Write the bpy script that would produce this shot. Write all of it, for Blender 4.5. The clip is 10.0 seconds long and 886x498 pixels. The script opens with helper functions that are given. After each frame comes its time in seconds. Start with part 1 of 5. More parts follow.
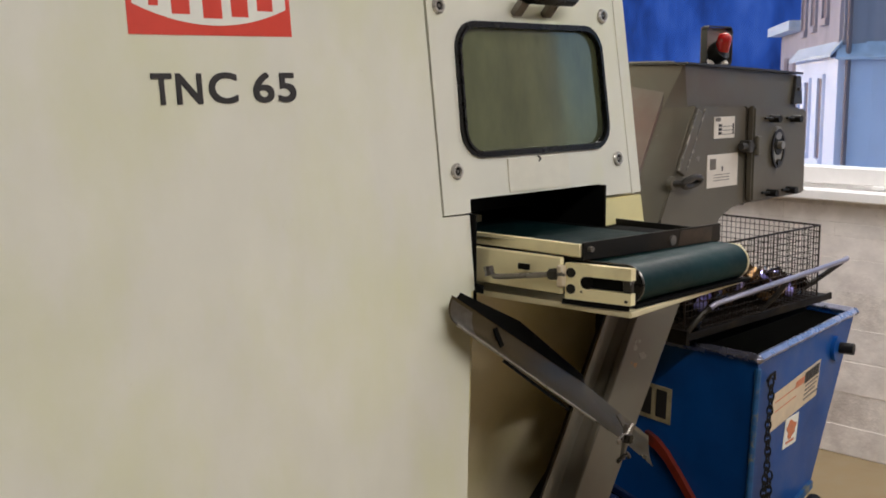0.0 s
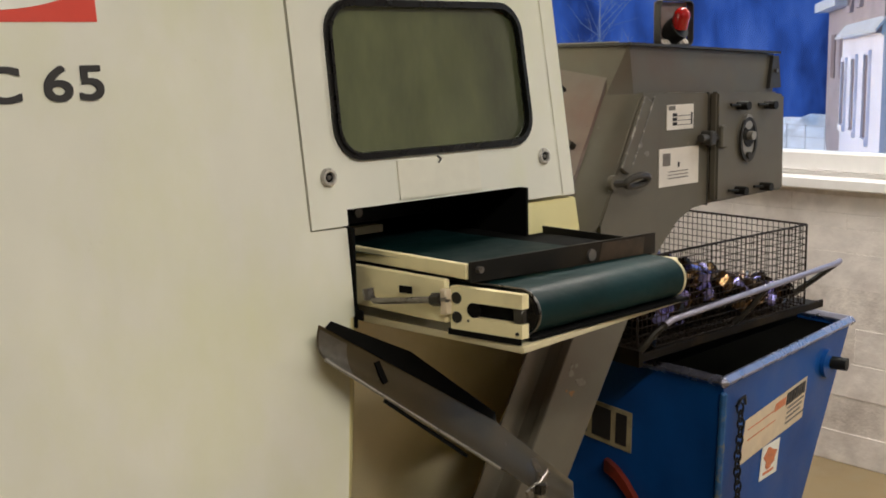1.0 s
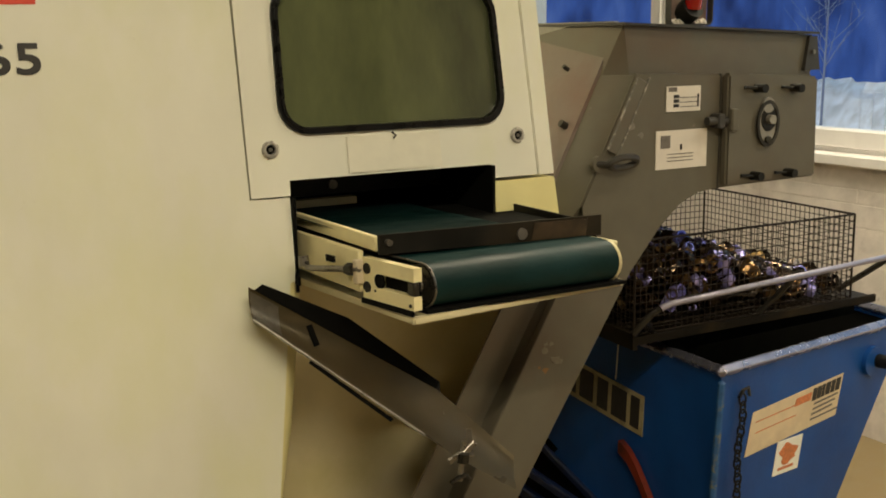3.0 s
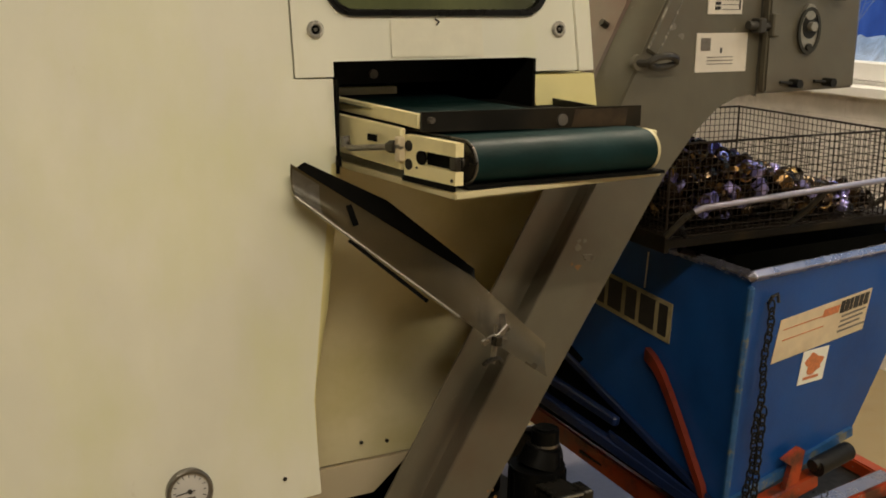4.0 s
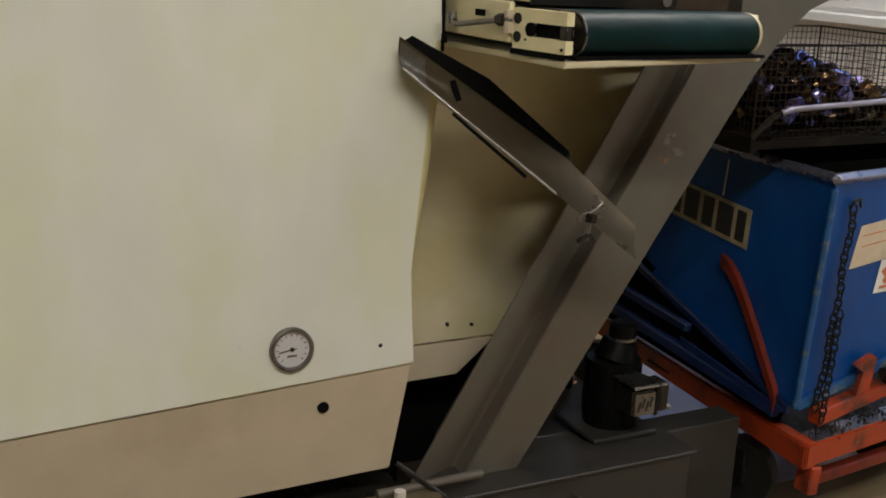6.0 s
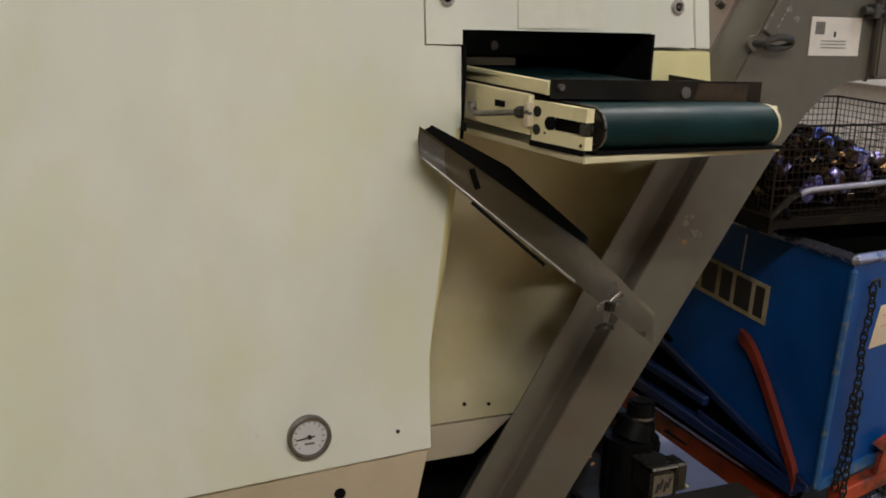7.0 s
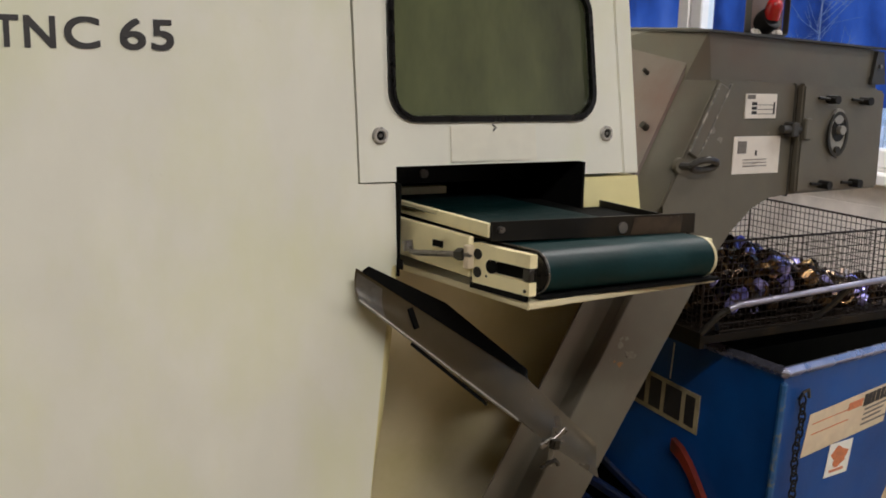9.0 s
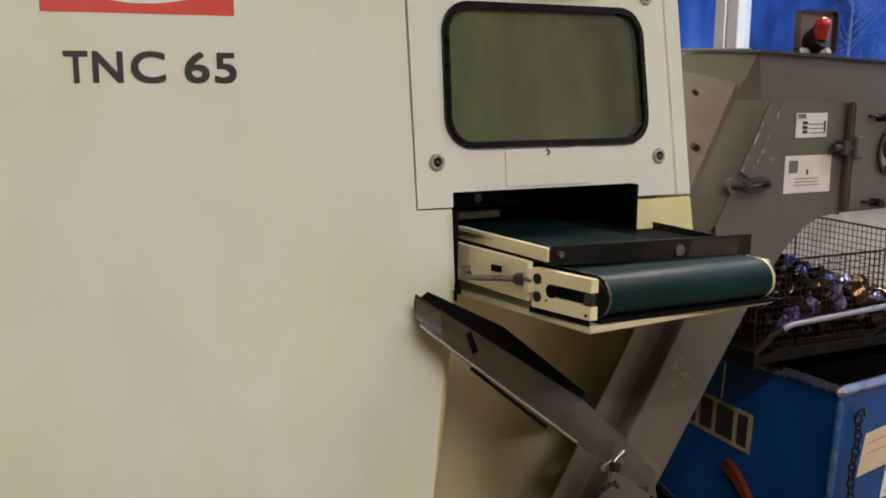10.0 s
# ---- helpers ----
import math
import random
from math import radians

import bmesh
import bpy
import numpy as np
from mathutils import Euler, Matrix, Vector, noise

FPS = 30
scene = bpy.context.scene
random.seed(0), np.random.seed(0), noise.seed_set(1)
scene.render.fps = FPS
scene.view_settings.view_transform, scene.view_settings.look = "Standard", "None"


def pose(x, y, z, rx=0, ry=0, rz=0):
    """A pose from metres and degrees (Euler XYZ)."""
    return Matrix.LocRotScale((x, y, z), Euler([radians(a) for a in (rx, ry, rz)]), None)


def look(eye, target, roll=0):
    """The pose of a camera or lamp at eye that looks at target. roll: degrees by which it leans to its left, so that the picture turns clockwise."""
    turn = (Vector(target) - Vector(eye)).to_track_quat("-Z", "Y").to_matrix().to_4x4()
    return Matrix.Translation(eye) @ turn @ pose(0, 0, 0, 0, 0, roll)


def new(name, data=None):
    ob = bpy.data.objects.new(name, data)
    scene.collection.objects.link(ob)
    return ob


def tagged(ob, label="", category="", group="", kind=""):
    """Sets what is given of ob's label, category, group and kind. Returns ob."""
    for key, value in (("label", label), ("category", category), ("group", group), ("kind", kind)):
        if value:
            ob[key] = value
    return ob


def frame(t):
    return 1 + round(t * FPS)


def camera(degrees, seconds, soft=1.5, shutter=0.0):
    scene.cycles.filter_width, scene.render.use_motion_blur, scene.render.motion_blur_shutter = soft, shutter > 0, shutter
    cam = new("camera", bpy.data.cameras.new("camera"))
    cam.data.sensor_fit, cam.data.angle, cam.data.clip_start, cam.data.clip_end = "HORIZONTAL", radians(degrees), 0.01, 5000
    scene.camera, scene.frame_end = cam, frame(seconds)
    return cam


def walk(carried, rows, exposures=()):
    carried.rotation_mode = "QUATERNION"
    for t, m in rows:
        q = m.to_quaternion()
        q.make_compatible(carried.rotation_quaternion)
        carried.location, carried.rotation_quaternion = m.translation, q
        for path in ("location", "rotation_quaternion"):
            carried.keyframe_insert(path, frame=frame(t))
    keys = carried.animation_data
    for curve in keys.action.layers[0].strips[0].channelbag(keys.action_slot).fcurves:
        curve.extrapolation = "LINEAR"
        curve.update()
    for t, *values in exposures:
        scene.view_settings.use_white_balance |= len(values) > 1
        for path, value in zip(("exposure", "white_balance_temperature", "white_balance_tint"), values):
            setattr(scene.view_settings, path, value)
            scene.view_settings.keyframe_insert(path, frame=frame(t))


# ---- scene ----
cam = camera(44.0, 10.0, 1.8)
PATH = [
    (0, (-1.462, -1.457, 1.625), (-0.079, -0.046, 1.316), -0.3),
    (0.5, (-1.214, -1.431, 1.62), (0.162, -0.014, 1.307), -0.9),
    (1, (-1.023, -1.426, 1.629), (0.287, 0.048, 1.291), -1.3),
    (1.5, (-0.851, -1.549, 1.63), (0.327, 0.029, 1.277), 0.2),
    (2, (-0.732, -1.659, 1.647), (0.297, 0.018, 1.288), 0.7),
    (2.2, (-0.704, -1.694, 1.659), (0.303, -0.002, 1.31), 0.2),
    (3.3, (-0.66, -1.773, 1.606), (0.29, -0.058, 1.207), -1.0),
    (3.5, (-0.671, -1.773, 1.581), (0.267, -0.056, 1.167), -0.9),
    (4, (-0.712, -1.793, 1.524), (0.212, -0.082, 1.059), 0.7),
    (4.5, (-0.752, -1.819, 1.472), (0.142, -0.097, 0.985), 1.1),
    (5, (-0.793, -1.822, 1.449), (0.089, -0.102, 0.937), 1.6),
    (5.5, (-0.83, -1.829, 1.41), (0.027, -0.108, 0.86), 1.8),
    (5.7, (-0.842, -1.832, 1.387), (0.015, -0.109, 0.842), 1.9),
    (6.8, (-0.849, -1.815, 1.448), (-0.006, -0.074, 0.94), 3.2),
    (7, (-0.848, -1.806, 1.481), (-0.011, -0.053, 1.004), 2.4),
    (7.5, (-0.86, -1.779, 1.562), (0.025, -0.031, 1.157), 2.0),
    (8, (-0.883, -1.741, 1.581), (0.049, -0.016, 1.188), 1.6),
    (8.5, (-0.886, -1.718, 1.597), (0.082, -0.01, 1.214), 1.6),
    (9, (-0.88, -1.707, 1.609), (0.127, -0.017, 1.243), 1.8),
    (9.5, (-0.879, -1.71, 1.62), (0.133, -0.021, 1.268), 1.2),
    (10, (-0.932, -1.692, 1.626), (0.032, 0.027, 1.288), 0.8),
]
EXPOSURES = [(0.0, -0.51, 5850, 16), (1.0, -0.50, 6170, 13), (2.0, -0.54, 7600, 3), (3.5, -0.57, 7750, 8), (4.5, -0.67, 6900, 11),
             (5.5, -0.7, 6100, 13), (7.5, -0.59, 5850, 14), (10.0, -0.52, 5900, 17)]
walk(cam, [(t, look(eye, target, roll)) for t, eye, target, roll in PATH], EXPOSURES)

# ---- world and lights ----
FLOOR = 0.065         # level of the shop floor
WALL_X = 2.78         # inner face of the window wall
world = bpy.data.worlds.new("world")
scene.world = world
world.use_nodes = True
wn = world.node_tree.nodes
sky = wn.new("ShaderNodeTexSky")
sky.sky_type = 'NISHITA'
sky.sun_disc = False
sky.sun_elevation = radians(9)
sky.sun_rotation = radians(333)
sky.air_density = 1.0
wn["Background"].inputs[1].default_value = 0.5
world.node_tree.links.new(sky.outputs[0], wn["Background"].inputs[0])

sun = new("sun", bpy.data.lights.new("sun", "SUN"))
sun.data.energy, sun.data.angle, sun.data.color = 1.5, radians(20), (0.95, 0.96, 1.0)
sun.matrix_world = look((6, 16, 2.7), (12, 5, 0))


def tube_light(x, y, z, power, length=1.5, turn=0):
    lamp = new("fluorescent_light", bpy.data.lights.new("fluorescent_light", "AREA"))
    lamp.data.shape, lamp.data.size, lamp.data.size_y = 'RECTANGLE', length, 0.16
    lamp.data.energy, lamp.data.color = power, (1.0, 0.93, 0.80)
    lamp.matrix_world = pose(x, y, z, 0, 0, turn)
    return lamp


CEILING = 3.5
LAMPS = [(-1.15, -2.7, 95), (0.3, -3.1, 76), (2.15, -1.2, 40), (1.85, 0.4, 115)]
for lx, ly, lp in LAMPS:
    tube_light(lx, ly, CEILING - 0.13, lp)

# ---- materials ----


def material(name, color, rough=0.5, metal=0.0, grain=40.0, vary=0.12, stain=None, stain_scale=2.5,
             stain_amount=0.5, stain_range=(0.5, 0.7), bump=0.08, bump_scale=180.0, stretch=(1, 1, 1), island=0.0,
             random_shade=0.0, coat=0.0, spec=0.5, chips=None, chip_scale=30.0, chip_range=(0.66, 0.69), chip_amount=0.9, world_space=False):
    """A painted, metal or mineral surface with fine grain, larger stains and slight relief."""
    m = bpy.data.materials.new(name)
    m.use_nodes = True
    t = m.node_tree
    n, l = t.nodes, t.links
    b = n["Principled BSDF"]
    co = n.new("ShaderNodeTexCoord")
    mp = n.new("ShaderNodeMapping")
    mp.inputs["Scale"].default_value = stretch
    place = n.new("ShaderNodeNewGeometry").outputs["Position"] if world_space else co.outputs["Object"]
    l.new(place, mp.inputs[0])
    n1 = n.new("ShaderNodeTexNoise")
    n1.inputs["Scale"].default_value, n1.inputs["Detail"].default_value = grain, 5
    l.new(mp.outputs[0], n1.inputs["Vector"])
    r1 = n.new("ShaderNodeMapRange")
    r1.inputs[1].default_value, r1.inputs[2].default_value = 0.3, 0.7
    r1.inputs[3].default_value, r1.inputs[4].default_value = 1 - vary, 1 + vary
    l.new(n1.outputs[0], r1.inputs[0])
    mul = n.new("ShaderNodeMix")
    mul.data_type, mul.blend_type = 'RGBA', 'MULTIPLY'
    mul.inputs[0].default_value = 1.0
    mul.inputs[6].default_value = (*color, 1)
    l.new(r1.outputs[0], mul.inputs[7])
    col = mul.outputs[2]
    if stain:
        n2 = n.new("ShaderNodeTexNoise")
        n2.inputs["Scale"].default_value, n2.inputs["Detail"].default_value = stain_scale, 6
        n2.inputs["Roughness"].default_value = 0.6
        l.new(mp.outputs[0], n2.inputs["Vector"])
        r2 = n.new("ShaderNodeMapRange")
        r2.inputs[1].default_value, r2.inputs[2].default_value = stain_range
        r2.inputs[3].default_value, r2.inputs[4].default_value = 0, stain_amount
        l.new(n2.outputs[0], r2.inputs[0])
        mx = n.new("ShaderNodeMix")
        mx.data_type = 'RGBA'
        mx.inputs[7].default_value = (*stain, 1)
        l.new(r2.outputs[0], mx.inputs[0])
        l.new(col, mx.inputs[6])
        col = mx.outputs[2]
    if chips:
        n4 = n.new("ShaderNodeTexNoise")
        n4.inputs["Scale"].default_value, n4.inputs["Detail"].default_value = chip_scale, 4
        n4.inputs["Roughness"].default_value = 0.7
        l.new(place, n4.inputs["Vector"])
        r4 = n.new("ShaderNodeMapRange")
        r4.inputs[1].default_value, r4.inputs[2].default_value = chip_range
        r4.inputs[3].default_value, r4.inputs[4].default_value = 0, chip_amount
        l.new(n4.outputs[0], r4.inputs[0])
        m4 = n.new("ShaderNodeMix")
        m4.data_type = 'RGBA'
        m4.inputs[7].default_value = (*chips, 1)
        l.new(r4.outputs[0], m4.inputs[0])
        l.new(col, m4.inputs[6])
        col = m4.outputs[2]
    if island or random_shade:
        if island:
            src = n.new("ShaderNodeNewGeometry").outputs["Random Per Island"]
        else:
            src = n.new("ShaderNodeObjectInfo").outputs["Random"]
        amount = island or random_shade
        r3 = n.new("ShaderNodeMapRange")
        r3.inputs[3].default_value, r3.inputs[4].default_value = 1 - amount, 1 + amount
        l.new(src, r3.inputs[0])
        m3 = n.new("ShaderNodeMix")
        m3.data_type, m3.blend_type = 'RGBA', 'MULTIPLY'
        m3.inputs[0].default_value = 1.0
        l.new(col, m3.inputs[6])
        l.new(r3.outputs[0], m3.inputs[7])
        col = m3.outputs[2]
    l.new(col, b.inputs["Base Color"])
    rr = n.new("ShaderNodeMapRange")
    rr.inputs[1].default_value, rr.inputs[2].default_value = 0.3, 0.7
    rr.inputs[3].default_value, rr.inputs[4].default_value = max(rough - 0.08, 0.03), min(rough + 0.1, 1)
    l.new(n1.outputs[0], rr.inputs[0])
    l.new(rr.outputs[0], b.inputs["Roughness"])
    b.inputs["Metallic"].default_value = metal
    b.inputs["Coat Weight"].default_value = coat
    b.inputs["Specular IOR Level"].default_value = spec
    if bump:
        n3 = n.new("ShaderNodeTexNoise")
        n3.inputs["Scale"].default_value, n3.inputs["Detail"].default_value = bump_scale, 3
        l.new(mp.outputs[0], n3.inputs["Vector"])
        bp = n.new("ShaderNodeBump")
        bp.inputs["Strength"].default_value, bp.inputs["Distance"].default_value = bump, 0.004
        l.new(n3.outputs[0], bp.inputs["Height"])
        l.new(bp.outputs[0], b.inputs["Normal"])
    return m


def glowing(name, color, strength):
    m = bpy.data.materials.new(name)
    m.use_nodes = True
    b = m.node_tree.nodes["Principled BSDF"]
    b.inputs["Base Color"].default_value = (*color, 1)
    b.inputs["Emission Color"].default_value = (*color, 1)
    b.inputs["Emission Strength"].default_value = strength
    return m


def clear_glass(name, tint=(0.9, 0.95, 1.0)):
    m = bpy.data.materials.new(name)
    m.use_nodes = True
    t = m.node_tree
    t.nodes.remove(t.nodes["Principled BSDF"])
    tr = t.nodes.new("ShaderNodeBsdfTransparent")
    tr.inputs[0].default_value = (*tint, 1)
    gl = t.nodes.new("ShaderNodeBsdfGlossy")
    gl.inputs["Roughness"].default_value = 0.02
    mx = t.nodes.new("ShaderNodeMixShader")
    mx.inputs[0].default_value = 0.06
    t.links.new(tr.outputs[0], mx.inputs[1])
    t.links.new(gl.outputs[0], mx.inputs[2])
    t.links.new(mx.outputs[0], t.nodes["Material Output"].inputs[0])
    return m


M = {}
M["cream"] = material("cream_machine_paint", (0.794, 0.781, 0.660), 0.42, vary=0.035, grain=7, stain=(0.707, 0.725, 0.347), stain_scale=2.4,
                      stain_amount=0.6, stain_range=(0.46, 0.76), bump=0.06, bump_scale=420, stretch=(1.3, 1, 0.8),
                      chips=(0.42, 0.36, 0.2), chip_scale=11, chip_range=(0.70, 0.78), chip_amount=0.3)
M["cream_dirty"] = material("oily_cream_paint", (0.780, 0.705, 0.350), 0.4, vary=0.06, grain=10, stain=(0.670, 0.608, 0.248), stain_scale=3.5,
                            stain_amount=0.6, stain_range=(0.44, 0.72), bump=0.05, bump_scale=300)
M["ivory"] = material("ivory_plate_paint", (0.850, 0.755, 0.440), 0.4, vary=0.05, grain=25, stain=(0.496, 0.372, 0.161), stain_scale=7,
                      stain_amount=0.55, stain_range=(0.54, 0.75), bump=0.06, chips=(0.10, 0.07, 0.04), chip_scale=24, chip_range=(0.72, 0.76), chip_amount=0.6)
M["tan"] = material("tan_base_paint", (0.620, 0.521, 0.360), 0.5, vary=0.05, grain=12, stain=(0.372, 0.298, 0.161), stain_scale=4, stain_amount=0.5,
                    stain_range=(0.52, 0.75), bump=0.06)
M["grey"] = material("grey_conveyor_paint", (0.118, 0.106, 0.078), 0.42, vary=0.1, grain=16, stain=(0.11, 0.072, 0.047), stain_scale=3.5,
                     stain_amount=0.65, stain_range=(0.46, 0.68), bump=0.08, bump_scale=260,
                     chips=(0.26, 0.22, 0.18), chip_scale=34, chip_range=(0.71, 0.75), chip_amount=0.5)
M["grey_dark"] = material("dark_grey_paint", (0.040, 0.036, 0.030), 0.42, vary=0.12, grain=18, stain=(0.022, 0.019, 0.014), stain_scale=6,
                          stain_amount=0.6, bump=0.08, chips=(0.15, 0.13, 0.11), chip_scale=40, chip_range=(0.70, 0.75), chip_amount=0.5)
M["lip_grey"] = material("worn_pale_grey_lip", (0.26, 0.245, 0.21), 0.45, vary=0.12, grain=30, stain=(0.10, 0.085, 0.07), stain_scale=9, stain_amount=0.6, bump=0.06)
M["brown"] = material("rust_stained_grey_sheet", (0.185, 0.150, 0.128), 0.45, vary=0.12, grain=12, stain=(0.165, 0.080, 0.055), stain_scale=4,
                      stain_amount=0.75, stain_range=(0.44, 0.68), bump=0.08, chips=(0.04, 0.025, 0.018), chip_scale=22, chip_range=(0.66, 0.74))
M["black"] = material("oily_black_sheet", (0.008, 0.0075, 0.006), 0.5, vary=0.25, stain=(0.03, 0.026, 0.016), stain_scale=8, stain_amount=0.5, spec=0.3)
# Near-black for holes, gaps and recesses: their shade is put into the colour.
M["void"] = material("deep_shade_black", (0.004, 0.004, 0.0035), 0.9, vary=0.1, bump=0, spec=0.1)
M["rubber"] = material("black_rubber", (0.004, 0.0037, 0.0033), 0.28, vary=0.1, bump=0.03, spec=0.35)
# Pale streaks in the stain stand for gleam and reflections on the misted glass.
M["lathe_glass"] = material("misted_glass_with_gleam", (0.060, 0.068, 0.036), 0.1, vary=0.12, grain=3, stain=(0.17, 0.19, 0.085), stain_scale=2.0,
                            stain_amount=0.85, stain_range=(0.40, 0.66), bump=0.02, bump_scale=30, stretch=(1.5, 1, 0.55))
M["belt"] = material("green_conveyor_belt", (0.0025, 0.020, 0.019), 0.50, vary=0.18, grain=24, stain=(0.007, 0.034, 0.038), stain_scale=6,
                     stain_amount=0.6, bump=0.35, bump_scale=42, stretch=(0.6, 1, 1), spec=0.16)
M["steel"] = material("worn_sheet_steel", (0.185, 0.148, 0.088), 0.32, 0.3, vary=0.10, grain=9, stain=(0.075, 0.06, 0.036), stain_scale=3.5,
                      stain_amount=0.4, stain_range=(0.48, 0.72), bump=0.06, bump_scale=60, chips=(0.42, 0.38, 0.33), chip_scale=30, chip_range=(0.70, 0.75), chip_amount=0.4)
M["dark_steel"] = material("dark_oily_steel", (0.040, 0.036, 0.029), 0.3, 0.6, vary=0.25, grain=20, stain=(0.16, 0.105, 0.065), stain_scale=6,
                           stain_amount=0.5, stain_range=(0.56, 0.7), bump=0.05)
M["chrome"] = material("dulled_chromed_steel", (0.56, 0.53, 0.47), 0.26, 0.45, vary=0.08, bump=0)
M["zinc"] = material("zinc_plated_steel", (0.22, 0.20, 0.175), 0.32, 0.8, vary=0.2, grain=60, bump=0.05)
M["rim"] = material("worn_bare_steel_rim", (0.40, 0.40, 0.50), 0.27, 0.85, vary=0.12, grain=18, stain=(0.05, 0.06, 0.11), stain_scale=6,
                    stain_amount=0.5, stain_range=(0.5, 0.75), bump=0.1, bump_scale=90)
M["rail"] = material("bare_steel_rod", (0.36, 0.34, 0.41), 0.36, 0.7, vary=0.1, grain=60, bump=0.05)
M["blue"] = material("blue_bin_paint", (0.005, 0.073, 0.295), 0.42, vary=0.1, grain=10, stain=(0.004, 0.033, 0.142), stain_scale=4.5,
                     stain_amount=0.6, stain_range=(0.46, 0.72), bump=0.1, bump_scale=160, spec=0.35,
                     chips=(0.08, 0.17, 0.24), chip_scale=17, chip_range=(0.735, 0.76), chip_amount=0.8)
M["blue_edge"] = material("chipped_blue_paint", (0.02, 0.10, 0.26), 0.45, vary=0.2, grain=60, stain=(0.17, 0.17, 0.13), stain_scale=26,
                          stain_amount=0.85, stain_range=(0.56, 0.64), bump=0.2, bump_scale=120)
M["blue_dark"] = material("dark_blue_steel_paint", (0.010, 0.025, 0.095), 0.4, vary=0.2, grain=20, stain=(0.004, 0.008, 0.02), stain_scale=7,
                          stain_amount=0.7, bump=0.1)
# Oil black taken darker still, so that inner shade sits in the colour.
M["oily"] = material("oil_and_shade_black", (0.0015, 0.0015, 0.001), 0.8, vary=0.3, stain=(0.005, 0.006, 0.003), stain_scale=9, stain_amount=0.7, spec=0.06)
M["orange"] = material("orange_trolley_paint", (0.43, 0.052, 0.010), 0.42, vary=0.1, grain=20, stain=(0.050, 0.020, 0.014), stain_scale=9,
                       stain_amount=0.9, stain_range=(0.50, 0.64), bump=0.1, chips=(0.30, 0.27, 0.24), chip_scale=30, chip_range=(0.66, 0.70), chip_amount=0.8)
M["red_bar"] = material("worn_red_paint", (0.195, 0.024, 0.009), 0.45, vary=0.15, grain=30, stain=(0.030, 0.011, 0.007), stain_scale=14, stain_amount=0.8,
                        stain_range=(0.52, 0.68), bump=0.1)
M["red"] = material("red_decal", (0.732, 0.059, 0.029), 0.4, vary=0.04, bump=0)
M["white"] = material("white_decal", (0.880, 0.873, 0.779), 0.45, vary=0.03, bump=0)
M["ink"] = material("black_lettering", (0.025, 0.022, 0.02), 0.5, vary=0.06, bump=0)
M["paper"] = material("printed_paper_label", (0.732, 0.673, 0.590), 0.6, vary=0.05, grain=30, stain=(0.590, 0.496, 0.378), stain_scale=12, stain_amount=0.4, bump=0)
M["label_cream"] = material("cream_sticker", (0.708, 0.578, 0.389), 0.5, vary=0.06, stain=(0.543, 0.389, 0.236), stain_scale=9, stain_amount=0.45, bump=0)
M["sign_card"] = material("grimy_sign_card", (0.42, 0.35, 0.20), 0.55, vary=0.12, grain=30, stain=(0.10, 0.08, 0.05), stain_scale=14, stain_amount=0.7, stain_range=(0.46, 0.66), bump=0)
M["label_orange"] = material("orange_print", (0.62, 0.20, 0.08), 0.5, vary=0.2, grain=120, bump=0)
M["grey_ink"] = material("grey_print", (0.16, 0.14, 0.12), 0.55, vary=0.2, grain=150, bump=0)
M["tray_brown"] = material("brown_oily_tray", (0.010, 0.007, 0.0035), 0.6, 0.0, vary=0.3, grain=25, stain=(0.04, 0.026, 0.010), stain_scale=10,
                           stain_amount=0.6, bump=0.1, spec=0.15)
M["wire"] = material("black_oily_wire", (0.017, 0.011, 0.007), 0.5, 0.0, vary=0.2, bump=0, spec=0.2)
M["motor"] = material("black_motor_paint", (0.004, 0.004, 0.0038), 0.4, vary=0.2, bump=0.1, spec=0.12)
M["tyre"] = material("black_caster_rubber", (0.007, 0.007, 0.007), 0.5, vary=0.15, bump=0.1)
M["brick"] = material("white_limed_brick", (0.84, 0.78, 0.735), 0.8, vary=0.10, grain=11, stain=(0.50, 0.43, 0.40), stain_scale=3.0,
                      stain_amount=0.75, stain_range=(0.50, 0.68), bump=0.8, bump_scale=30, random_shade=0.035, world_space=True,
                      chips=(0.33, 0.28, 0.26), chip_scale=9, chip_range=(0.66, 0.74), chip_amount=0.6)
M["mortar"] = material("limed_mortar", (0.80, 0.74, 0.69), 0.9, vary=0.1, grain=40, stain=(0.40, 0.34, 0.30), stain_scale=3, stain_amount=0.7, stain_range=(0.5, 0.66), bump=0.5, bump_scale=90)
M["plaster"] = material("grey_wall_paint", (0.085, 0.082, 0.078), 0.85, vary=0.05, grain=8, stain=(0.065, 0.062, 0.058), stain_scale=2, stain_amount=0.4, bump=0.2)
M["ceiling"] = material("grey_ceiling_paint", (0.12, 0.118, 0.11), 0.9, vary=0.04, bump=0.1)
M["frame"] = material("white_window_paint", (0.874, 0.851, 0.829), 0.4, vary=0.03, grain=20, bump=0.04)
M["floor"] = material("ochre_floor_coating", (0.253, 0.190, 0.101), 0.45, vary=0.08, grain=12, stain=(0.196, 0.138, 0.081), stain_scale=3, stain_amount=0.6, bump=0.1)
M["lamp_red"] = material("red_lamp_lens", (0.36, 0.006, 0.005), 0.14, vary=0.1, bump=0, coat=0.5)
M["dial"] = material("white_dial_face", (0.62, 0.60, 0.57), 0.35, vary=0.03, bump=0)
M["snow"] = material("trodden_snow", (0.80, 0.85, 0.95), 0.8, vary=0.15, grain=3, stain=(0.40, 0.44, 0.52), stain_scale=1.8, stain_amount=0.6, stain_range=(0.46, 0.62), bump=0.5, bump_scale=6)
